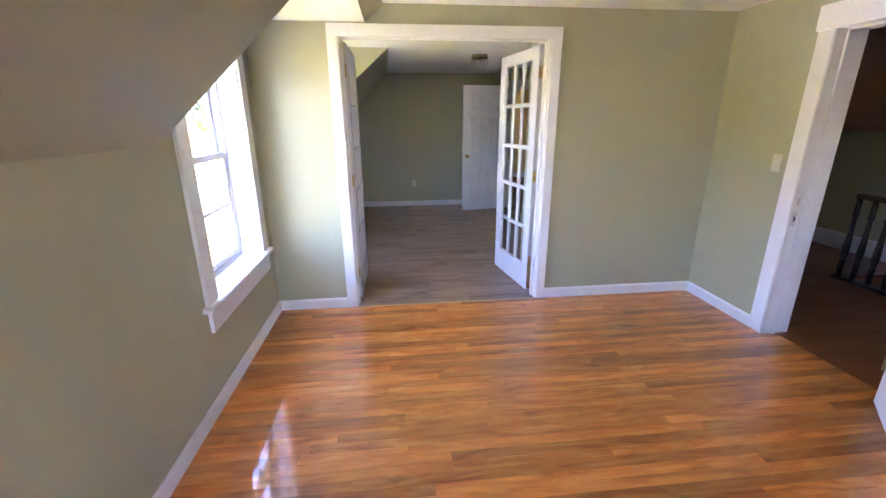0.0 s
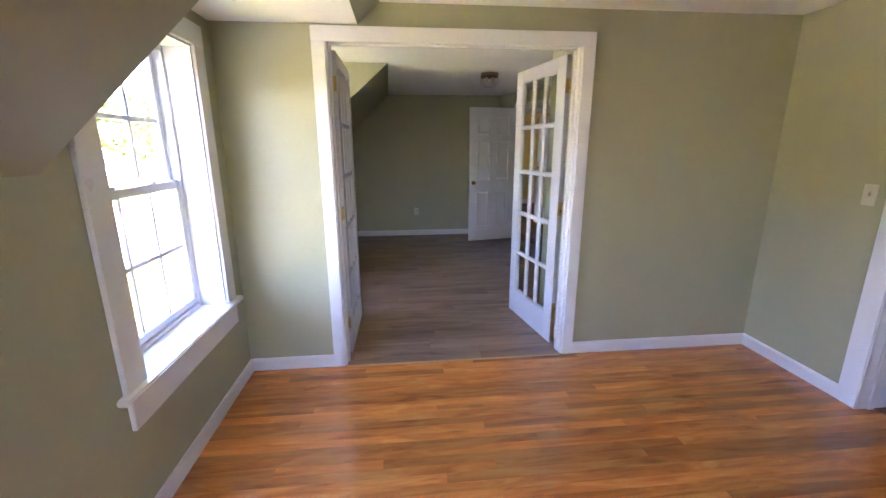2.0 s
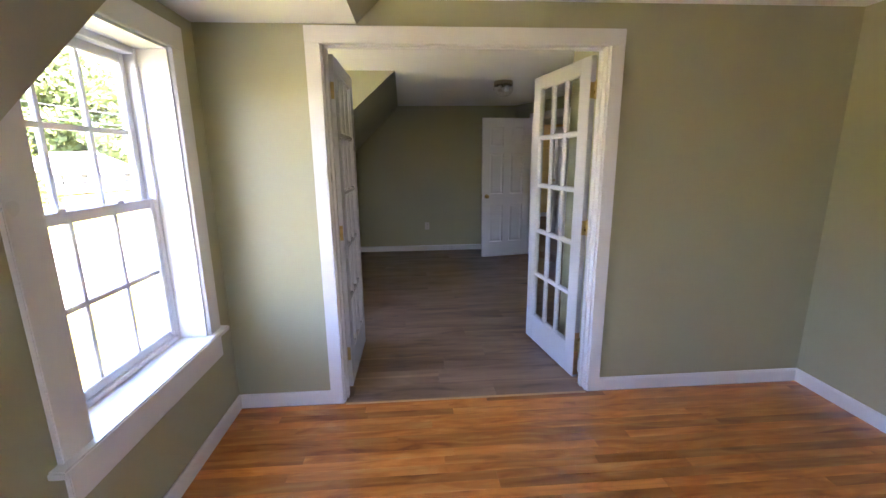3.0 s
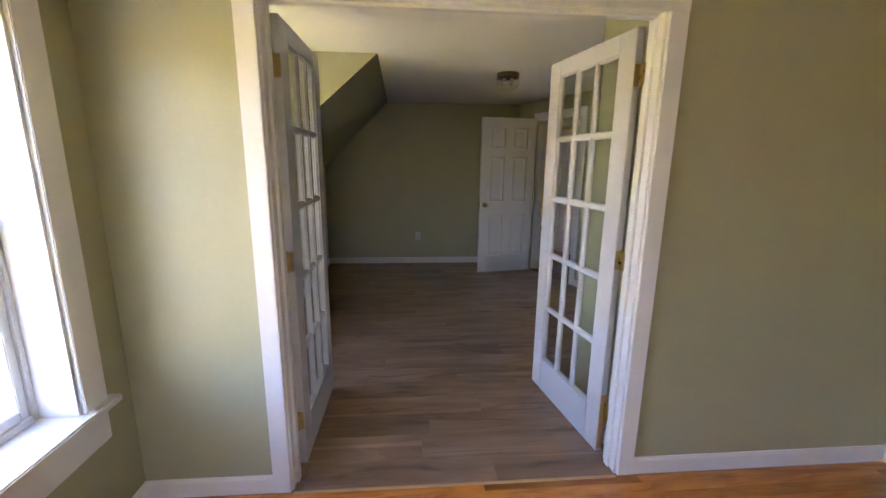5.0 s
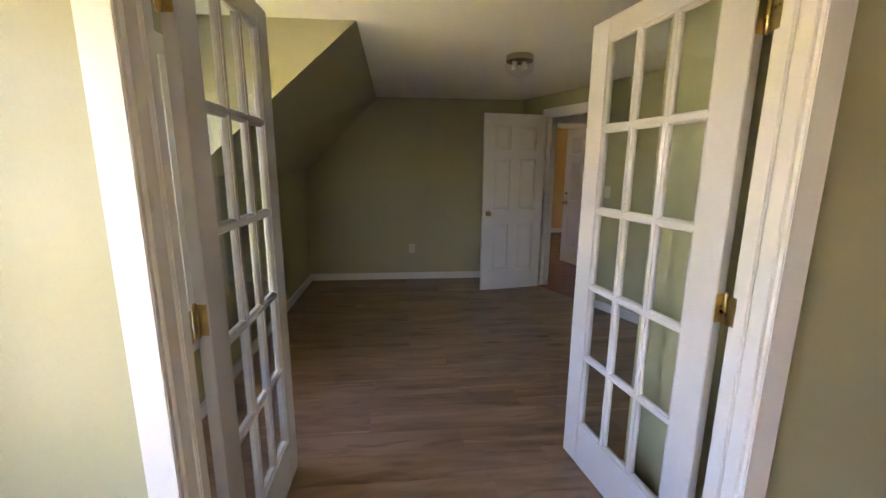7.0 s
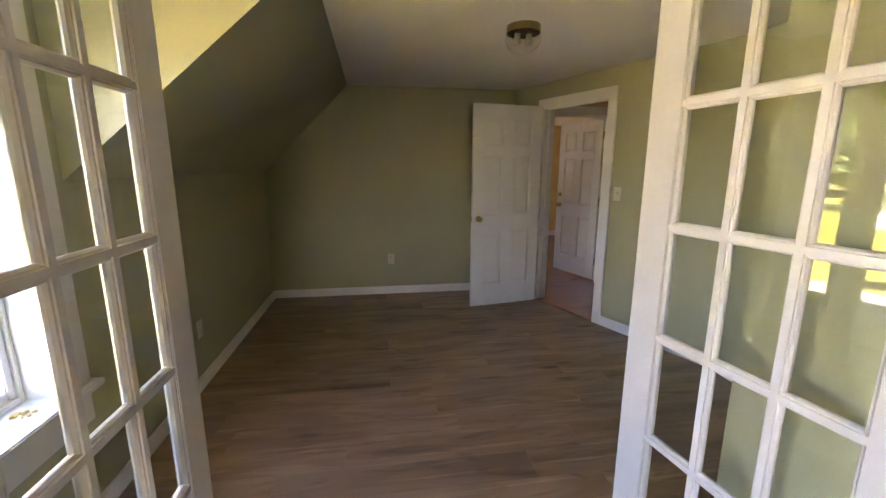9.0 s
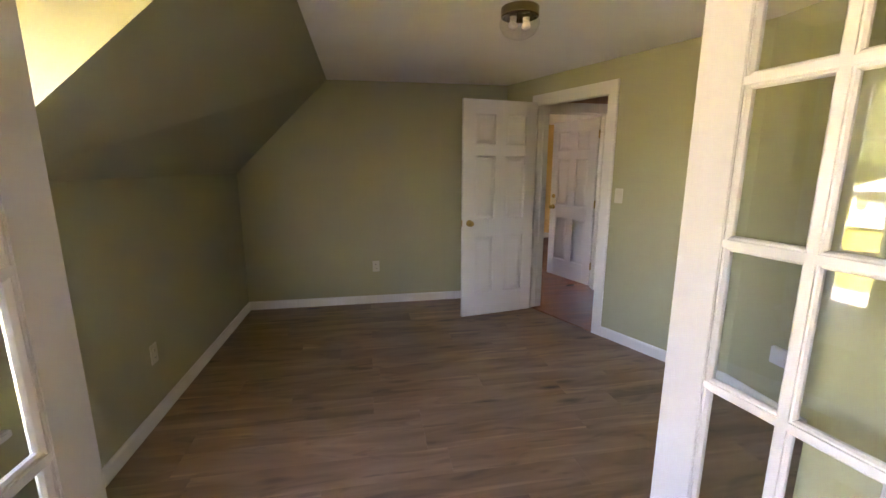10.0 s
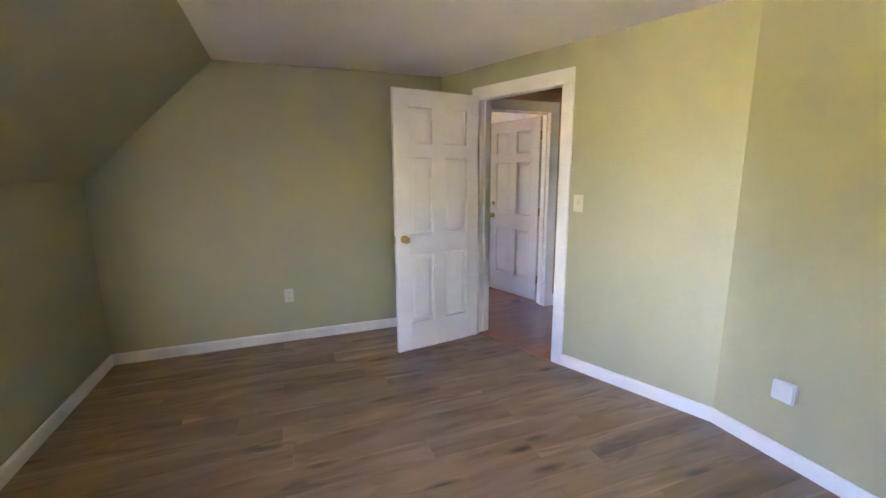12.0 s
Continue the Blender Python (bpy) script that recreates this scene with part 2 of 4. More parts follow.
# ---- building blocks ----
def box(bm, x0, x1, y0, y1, z0, z1, cut=0.0):
    """A box; cut: a chamfer along all its edges."""
    part_bm = bmesh.new() if cut else bm
    v = [part_bm.verts.new((x, y, z)) for z in (z0, z1) for y in (y0, y1) for x in (x0, x1)]
    for f in ((0, 2, 3, 1), (4, 5, 7, 6), (0, 1, 5, 4), (2, 6, 7, 3), (0, 4, 6, 2), (1, 3, 7, 5)):
        part_bm.faces.new([v[i] for i in f])
    if cut:
        bmesh.ops.bevel(part_bm, geom=part_bm.edges[:], offset=cut, segments=2, affect="EDGES", clamp_overlap=True)
        join(bm, part_bm)
    return bm


def join(bm, other):
    """Adds the faces of other to bm, and frees other."""
    made = {v: bm.verts.new(v.co) for v in other.verts}
    for f in other.faces:
        nf = bm.faces.new([made[v] for v in f.verts])
        nf.smooth = f.smooth
    other.free()
    return bm


def prism(bm, outline, a, b, axis="y"):
    """A polygon drawn in the plane across an axis, drawn out along it from a to b."""
    put = {"y": lambda p, t: (p[0], t, p[1]), "z": lambda p, t: (p[0], p[1], t), "x": lambda p, t: (t, p[0], p[1])}[axis]
    lo, hi = [bm.verts.new(put(p, a)) for p in outline], [bm.verts.new(put(p, b)) for p in outline]
    bm.faces.new(lo), bm.faces.new(hi[::-1])
    for i in range(len(outline)):
        j = (i + 1) % len(outline)
        bm.faces.new((lo[i], hi[i], hi[j], lo[j]))
    bmesh.ops.recalc_face_normals(bm, faces=bm.faces[:])
    return bm


def turned(bm, profile, segs=20, centre=(0, 0), axis="z"):
    """A turned shape: profile rows of (radius, height) round an axis."""
    rings = []
    for r, h in profile:
        ring = []
        for i in range(segs):
            a = 2 * math.pi * i / segs
            p, q = centre[0] + r * math.cos(a), centre[1] + r * math.sin(a)
            ring.append(bm.verts.new({"z": (p, q, h), "y": (p, h, q), "x": (h, p, q)}[axis]))
        rings.append(ring)
    for lo, hi in zip(rings, rings[1:]):
        for i in range(segs):
            f = bm.faces.new((lo[i], lo[(i + 1) % segs], hi[(i + 1) % segs], hi[i]))
            f.smooth = True
    bm.faces.new(rings[0][::-1]), bm.faces.new(rings[-1])
    bmesh.ops.recalc_face_normals(bm, faces=bm.faces[:])
    return bm


def mesh_of(name, bm, material):
    me = bpy.data.meshes.new(name)
    bm.to_mesh(me)
    bm.free()
    me.materials.append(material)
    return me


def part(name, bm, material, parent, label=""):
    ob = new(name, mesh_of(name, bm, material))
    ob.parent = parent
    return tagged(ob, label)


def thing(name, label, category, m=None, group="", kind=""):
    ob = new(name)
    ob.matrix_world = m or Matrix()
    ob.empty_display_size = 0.1
    return tagged(ob, label, category, group, kind)


def structure(name, bm, material, label, category, m=None):
    ob = new(name, mesh_of(name, bm, material))
    ob.matrix_world = m or Matrix()
    return tagged(ob, label, category, "", "structure")


def B(*a, **k):
    return box(bmesh.new(), *a, **k)


def axes(origin, ex):
    """A pose whose x runs along ex on the level and whose z is up."""
    ex = Vector((ex[0], ex[1], 0)).normalized()
    ey = Vector((0, 0, 1)).cross(ex)
    return Matrix(((ex.x, ey.x, 0, origin[0]), (ex.y, ey.y, 0, origin[1]), (0, 0, 1, origin[2]), (0, 0, 0, 1)))


# ---- plan ----
XW, XE, XB = -1.11, 2.47, 2.418         # west wall, east walls of the two rooms
YS, YF, YFB, YN = -2.0, 3.31, 3.415, 7.56  # south wall, french-door wall (two faces), north wall
ZC, ZD = 2.253, 2.135                   # ceilings, lower ceiling of the dormer
K1, K2 = 1.385, 1.372                    # height of the knee walls
S1, S2, S3 = -0.172, -0.165, -0.233                  # where the slopes meet the ceilings
C1, C2 = 2.005, 4.765                     # the dormers' cheeks
ZS = 2.20                               # ceiling of the second room by its dormer
XD = -0.30                              # inner edge of the lower dormer ceiling
W1, W2 = (2.255, 3.055), (3.79, 4.59)     # window openings along the west wall
WZ = (0.575, 1.96)
XO = -1.31                              # outer face of the west wall
FX = (-0.478, 1.03)                      # french-door opening
BEND = (XB, 5.42)
WA = axes((XB, 5.42, 0), (1.572 - XB, 2.14))  # the slanting wall; local y points into the room
LA = math.hypot(1.572 - XB, 2.14)
HE = 5.1                                # the hall's east knee wall


def opening_wall(bm, a0, a1, z0, z1, o0, o1, oz0, oz1, place):
    """Pieces of a wall round an opening; place(bm, a0, a1, z0, z1) adds one."""
    place(bm, a0, o0, z0, z1)
    place(bm, o1, a1, z0, z1)
    place(bm, o0, o1, oz1, z1)
    if oz0 > z0:
        place(bm, o0, o1, z0, oz0)


def west(bm, a0, a1, z0, z1):
    box(bm, XO, XW, a0, a1, z0, z1)


bm = bmesh.new()
west(bm, YS - 0.12, C1, 0, K1)
opening_wall(bm, C1, YF + 0.06, 0, 2.4, W1[0], W1[1], WZ[0], WZ[1], west)
opening_wall(bm, YF + 0.06, C2, 0, 2.4, W2[0], W2[1], WZ[0], WZ[1], west)
west(bm, C2, YN + 0.12, 0, K2)
structure("wall_west", bm, SAGE, "sage green painted knee wall with two deep window openings", "wall")


def ns(y0, y1):
    return lambda bm, a0, a1, z0, z1: box(bm, a0, a1, y0, y1, z0, z1)


def ew(x0, x1):
    return lambda bm, a0, a1, z0, z1: box(bm, x0, x1, a0, a1, z0, z1)


CX, CY = 1.093, 3.966                   # corner of the closet that stands out behind the french doors
structure("wall_closet", B(CX, XB, YFB, CY, 0, 2.4), SAGE, "sage green closet wall standing out behind the french door", "wall")
o0, o1 = FX[0] - 0.02, FX[1] + 0.02
bm = prism(bmesh.new(), [(XW, 0), (o0, 0), (o0, 2.065), (o1, 2.065), (o1, 0), (XE, 0), (XE, 2.4), (XW, 2.4)], YF, YFB)
structure("wall_between", bm, SAGE, "sage green partition wall round the french doors", "wall")

D1 = (1.73, 2.49, 1.985)
bm = bmesh.new()
opening_wall(bm, YS, YFB, 0, 2.4, D1[0] - 0.02, D1[1] + 0.02, 0, D1[2] + 0.02, ew(XE, XE + 0.19))
structure("wall_east", bm, SAGE, "sage green painted wall with a doorway to the hall", "wall")
structure("wall_east_2", B(XB, XE + 0.19, YFB, BEND[1] + 0.02, 0, 2.4), SAGE, "sage green painted wall of the second room", "wall")

D2 = (1.065, 1.82, 2.01)
bm = bmesh.new()
opening_wall(bm, 0, LA + 0.02, 0, 2.4, D2[0] - 0.02, D2[1] + 0.02, 0, D2[2] + 0.02, lambda b, a0, a1, z0, z1: box(b, a0, a1, -0.12, 0, z0, z1))
structure("wall_slanting", bm, SAGE, "slanting sage green wall with the second doorway", "wall", WA)

structure("wall_north", B(XO, 1.575, YN, YN + 0.12, 0, 2.4), SAGE, "sage green painted gable end wall", "wall")
bm = bmesh.new()
opening_wall(bm, XO, XE + 0.12, 0, 2.4, -0.245, 0.555, WZ[0], WZ[1], ns(YS - 0.2, YS))
# bare opening added out of view to let daylight into the hall
opening_wall(bm, XE + 0.12, HE, 0, 2.4, 3.3, 3.75, 0.9, 1.65, ns(YS - 0.2, YS))
structure("wall_south", bm, SAGE, "sage green gable wall with a window", "wall")


def slab(bm, xa, za, xb, zb, y0, y1, thick=0.14):
    """A sloping ceiling between two lines, with its thickness above it."""
    d = Vector((xb - xa, zb - za)).normalized()
    n = Vector((-d.y, d.x)) * thick
    if n.y < 0:
        n = -n
    return prism(bm, [(xa, za), (xb, zb), (xb + n.x, zb + n.y), (xa + n.x, za + n.y)], y0, y1)


bm = slab(bmesh.new(), XW, K1, S1, ZC, YS, C1 - 0.1)
slab(bm, XD, ZD, S1, ZC, C1 - 0.1, YF)
structure("ceiling_slope", bm, SAGE, "sage green sloping ceiling under the roof", "ceiling")
bm = slab(bmesh.new(), XW, K2, S2, ZS, C2 + 0.1, YN)
for v in bm.verts:
    if v.co.x > -0.5 and v.co.y > YN - 0.1:
        v.co.x, v.co.z = v.co.x + S3 - S2, v.co.z + ZC - 0.005 - ZS
structure("ceiling_slope_2", bm, SAGE, "sage green sloping ceiling of the second room", "ceiling")
structure("wall_cheek", prism(bmesh.new(), [(XW, K1), (S1, ZC), (S1, 2.38), (XW, 2.38)], C1 - 0.1, C1), SAGE, "sage green dormer cheek", "wall")
structure("wall_cheek_2", prism(bmesh.new(), [(XW, K2), (S2, ZS), (S2, 2.38), (XW, 2.38)], C2, C2 + 0.1), SAGE, "sage green dormer cheek", "wall")
structure("ceiling", B(S1, XE, YS, YF, ZC, ZC + 0.12), CEIL, "off-white plaster ceiling", "ceiling")
structure("ceiling_dormer", B(XW, XD, C1, YF, ZD, ZD + 0.1), CEIL, "low off-white dormer ceiling", "ceiling")
bm = bmesh.new()
spots = [(XW, YFB, ZS), (S2, YFB, ZS + 0.015), (XB, YFB, ZC), (XB, BEND[1], ZC), (1.58, YN, ZC), (S3, YN, ZC - 0.005), (S2, C2, ZS), (XW, C2, ZS), (0.9, 5.5, ZC)]
low, high = [bm.verts.new(p) for p in spots], [bm.verts.new((p[0], p[1], 2.39)) for p in spots]
for f in ((0, 1, 6, 7), (1, 2, 8, 6), (2, 3, 8), (3, 4, 8), (4, 5, 8), (5, 6, 8)):
    bm.faces.new([low[i] for i in f])
    bm.faces.new([high[i] for i in f[::-1]])
for i in range(8):
    j = (i + 1) % 8
    bm.faces.new((low[j], low[i], high[i], high[j]))
bmesh.ops.recalc_face_normals(bm, faces=bm.faces[:])
structure("ceiling_2", bm, CEIL, "off-white plaster ceiling of the second room", "ceiling")

# ---- hall and the room beyond it ----
structure("wall_hall_east", B(HE, HE + 0.15, YS, YN, 0, K1), SAGE, "dark green knee wall of the hall", "wall")
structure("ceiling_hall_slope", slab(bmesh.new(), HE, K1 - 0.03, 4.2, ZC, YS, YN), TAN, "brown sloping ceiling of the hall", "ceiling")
structure("ceiling_hall", prism(bmesh.new(), [(XE + 0.12, YS), (4.2, YS), (4.2, YN), (1.72, YN), (XB + 0.13, BEND[1])], ZC, ZC + 0.12, "z"), CEIL, "off-white hall ceiling", "ceiling")
D3 = (1.96, 2.72, 2.0)
bm = bmesh.new()
opening_wall(bm, 1.70, HE, 0, 2.4, D3[0] - 0.02, D3[1] + 0.02, 0, D3[2] + 0.02, ns(YN, YN + 0.12))
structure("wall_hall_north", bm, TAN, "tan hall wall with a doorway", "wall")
bm = bmesh.new()
box(bm, 0.8, HE, 11.2, 11.3, 0, 2.4)
structure("wall_far_room", bm, ORANGE, "amber painted end wall of a sunny room", "wall")
bm = bmesh.new()
# unseen opening, added and placed to light the amber end wall
opening_wall(bm, YN + 0.12, 11.3, 0, 2.4, 10.2, 10.75, 1.0, 1.75, ew(0.7, 0.8))
structure("wall_far_room_west", bm, CEIL, "off-white wall of the far room", "wall")
structure("wall_far_room_east", B(HE, HE + 0.15, YN + 0.12, 11.3, 0, 2.4), CEIL, "off-white wall of the far room", "wall")
structure("ceiling_far_room", B(0.7, HE, YN + 0.12, 11.3, ZC, ZC + 0.1), CEIL, "off-white ceiling of the far room", "ceiling")


# ---- trim ----
def board(name, label, bm, parent):
    return part(name, bm, TRIM, parent, label)


def casing(parent, a0, a1, top, width, place, ear=0.0, head=None):
    """Two legs and a head round an opening; place(bm, a0, a1, out0, out1, z0, z1) adds a board lying on the wall."""
    head = head or width
    for x0, x1 in ((a0 - width, a0), (a1, a1 + width)):
        bm = bmesh.new()
        place(bm, x0, x1, 0.0, 0.019, 0, top, 0.003)
        part("casing_leg", bm, TRIM, parent)
    bm = bmesh.new()
    place(bm, a0 - width - ear, a1 + width + ear, 0.0, 0.021 if ear == 0 else 0.026, top, top + head, 0.003)
    part("casing_head", bm, TRIM, parent)


def jambs(parent, a0, a1, top, d0, d1, place, stop=None, short=0.0):
    """Lining boards of an opening through a wall, and the stops that the door shuts against."""
    for x0, x1, end in ((a0 - 0.02, a0, d1 - short), (a1, a1 + 0.02, d1)):
        bm = bmesh.new()
        place(bm, x0, x1, d0, end, 0, top, 0.002)
        part("jamb", bm, TRIM, parent)
    bm = bmesh.new()
    place(bm, a0 - 0.02, a1 + 0.02, d0, d1, top, top + 0.02, 0.002)
    part("head_jamb", bm, TRIM, parent)
    if stop:
        for x0, x1 in ((a0, a0 + 0.012), (a1 - 0.012, a1)):
            bm = bmesh.new()
            place(bm, x0, x1, stop[0], stop[1], 0, top - 0.012, 0.003)
            part("door_stop", bm, TRIM, parent)
        bm = bmesh.new()
        place(bm, a0, a1, stop[0], stop[1], top - 0.012, top, 0.003)
        part("door_stop", bm, TRIM, parent)


# french-door frame
fr = thing("trim_french_doorway", "white painted casing and jambs of a wide doorway", "door frame", kind="structure")
south = lambda bm, a0, a1, o0, o1, z0, z1, c: box(bm, a0, a1, YF - o1, YF - o0, z0, z1, c)
north = lambda bm, a0, a1, o0, o1, z0, z1, c: box(bm, a0, a1, YFB + o0, YFB + o1, z0, z1, c)
across = lambda bm, a0, a1, o0, o1, z0, z1, c: box(bm, a0, a1, o0, o1, z0, z1, c)
casing(fr, FX[0] - 0.009, FX[1] + 0.011, 2.04, 0.077, south, head=0.083)
part("casing_leg", B(FX[0] - 0.135, FX[0] - 0.05, YFB, YFB + 0.019, 0, 2.055, cut=0.003), TRIM, fr)
part("casing_head", B(FX[0] - 0.135, CX, YFB, YFB + 0.021, 2.055, 2.14, cut=0.003), TRIM, fr)
jambs(fr, FX[0], FX[1], 2.045, YF - 0.004, YFB + 0.004, across, (YF + 0.04, YFB - 0.024), short=0.026)
for zz in (1.84, 1.03, 0.245):
    for x0, x1, back in ((FX[0], FX[0] + 0.002, 0.024), (FX[1] - 0.002, FX[1], 0.0)):
        part("hinge_plate", B(x0, x1, YFB - 0.030 - back * 0.5, YFB + 0.014 - back * 0.5, zz - 0.045, zz + 0.045, cut=0.0006), BRASS, fr, "worn brass hinge plate")
part("threshold", B(FX[0] + 0.001, FX[1] - 0.001, YF - 0.034, YF - 0.016, 0.0005, 0.007, cut=0.003), PALE, fr, "pale worn wooden threshold strip")

# doorway to the hall
dw = thing("trim_hall_doorway", "white painted casing with worn strike plate", "door frame", kind="structure")
eastw = lambda bm, a0, a1, o0, o1, z0, z1, c: box(bm, XE - o1, XE - o0, a0, a1, z0, z1, c)
throughe = lambda bm, a0, a1, o0, o1, z0, z1, c: box(bm, o0, o1, a0, a1, z0, z1, c)
casing(dw, D1[0], D1[1], D1[2], 0.115, eastw, ear=0.014, head=0.14)
jambs(dw, D1[0], D1[1], D1[2], XE - 0.004, XE + 0.194, throughe, (XE + 0.05, XE + 0.09))
for y0, y1 in ((D1[1], D1[1] + 0.014), (D1[0] - 0.014, D1[0])):
    part("casing_bead", B(XE - 0.027, XE - 0.019, y0, y1, 0, D1[2], cut=0.004), TRIM, dw)
bm = B(XE - 0.003, XE + 0.03, D1[1] - 0.003, D1[1], 0.80, 0.90, cut=0.001)
part("strike_plate", bm, NICKEL, dw, "dull worn metal strike plate")
bm = B(XE + 0.008, XE + 0.02, D1[1] - 0.0045, D1[1] - 0.003, 0.835, 0.865)
part("strike_hole", bm, SLOT, dw)
bm = B(XE + 0.004, XE + 0.026, D1[1] - 0.003, D1[1], 0.94, 0.99, cut=0.001)
part("latch_plate", bm, NICKEL, dw, "dull worn metal latch plate")

# doorway in the slanting wall
sw = thing("trim_slanting_doorway", "white painted casing of the second doorway", "door frame", WA, kind="structure")
inward = lambda bm, a0, a1, o0, o1, z0, z1, c: box(bm, a0, a1, o0, o1, z0, z1, c)
casing(sw, D2[0], D2[1], D2[2] - 0.015, 0.088, inward, head=0.1)
jambs(sw, D2[0], D2[1], D2[2], -0.124, 0.004, inward, (-0.075, -0.04))
part("threshold", B(D2[0], D2[1], -0.07, 0.012, 0.0, 0.008, cut=0.003), HALL_OAK, sw, "worn oak threshold strip")

# doorway at the end of the hall
hw = thing("trim_far_doorway", "white painted casing at the end of the hall", "door frame", kind="structure")
southn = lambda bm, a0, a1, o0, o1, z0, z1, c: box(bm, a0, a1, YN - o1, YN - o0, z0, z1, c)
casing(hw, D3[0], D3[1], D3[2], 0.1, southn)
jambs(hw, D3[0], D3[1], D3[2], YN - 0.004, YN + 0.124, across, (YN + 0.03, YN + 0.07))


def baseboard(p, q, h=0.085, d=0.014, side=1):
    """A baseboard along a wall from p to q; side: on which hand it stands out."""
    m = axes((*p, 0), (q[0] - p[0], q[1] - p[1]))
    n = math.hypot(q[0] - p[0], q[1] - p[1])
    prof = [(0, 0), (side * d, 0), (side * d, h - 0.014), (side * d * 0.55, h), (0, h)]
    structure("baseboard", prism(bmesh.new(), prof, 0, n, "x"), TRIM, "white painted wooden baseboard", "baseboard", m)


baseboard((XW, YS), (XW, YF), side=-1)
baseboard((XW + 0.014, YF), (FX[0] - 0.086, YF), side=-1)
baseboard((FX[1] + 0.088, YF), (XE - 0.014, YF), side=-1)
baseboard((XE, YF), (XE, D1[1] + 0.115), side=-1)
baseboard((XE, D1[0] - 0.115), (XE, YS), side=-1)
baseboard((XW, YFB), (XW, YN), side=-1)
baseboard((XW + 0.014, YN), (1.56, YN), side=-1)
baseboard((XW + 0.014, YFB), (FX[0] - 0.135, YFB), side=1)
baseboard((CX, YFB + 0.02), (CX, CY + 0.014), side=1)
baseboard((CX, CY), (XB - 0.014, CY), side=1)
baseboard((XB, CY), (XB, BEND[1]), side=1)
pa = WA @ Vector((0.004, 0, 0)); pb = WA @ Vector((D2[0] - 0.088, 0, 0))
baseboard((pa.x, pa.y), (pb.x, pb.y), side=1)
pa = WA @ Vector((D2[1] + 0.088, 0, 0)); pb = WA @ Vector((LA - 0.02, 0, 0))
baseboard((pa.x, pa.y), (pb.x, pb.y), side=1)
baseboard((HE, YS), (HE, YN), h=0.19, d=0.018, side=1)
baseboard((D3[1] + 0.1, YN), (HE - 0.018, YN), h=0.12, side=-1)
baseboard((0.8, 11.2), (HE, 11.2), h=0.1, side=-1)


# ---- windows ----
def sash(name, parent, y0, y1, z0, z1, x, rail_low, rail_high, label):
    """A glazed sash of three by two lights; x: the middle of its thickness."""
    st = 0.034
    s = thing(name, label, "")
    del s["label"]
    s.parent = parent
    tagged(s, label)
    for a0, a1 in ((y0, y0 + st), (y1 - st, y1)):
        part("stile", B(x - 0.016, x + 0.016, a0, a1, z0, z1, cut=0.004), VINYL, s)
    part("bottom_rail", B(x - 0.016, x + 0.016, y0 + st, y1 - st, z0, z0 + rail_low, cut=0.004), VINYL, s)
    part("top_rail", B(x - 0.016, x + 0.016, y0 + st, y1 - st, z1 - rail_high, z1, cut=0.004), VINYL, s)
    gy0, gy1, gz0, gz1 = y0 + st, y1 - st, z0 + rail_low, z1 - rail_high
    for i in (1, 2):
        c = gy0 + (gy1 - gy0) * i / 3
        part("muntin", B(x - 0.009, x + 0.009, c - 0.0105, c + 0.0105, gz0, gz1, cut=0.003), VINYL, s)
    c = (gz0 + gz1) / 2
    part("muntin", B(x - 0.0085, x + 0.0085, gy0, gy1, c - 0.0105, c + 0.0105, cut=0.003), VINYL, s)
    g = part("pane", B(x - 0.002, x + 0.002, gy0, gy1, gz0, gz1), OUTER, s, "window glass tinted to dim the bright view outdoors")
    g.visible_shadow = False


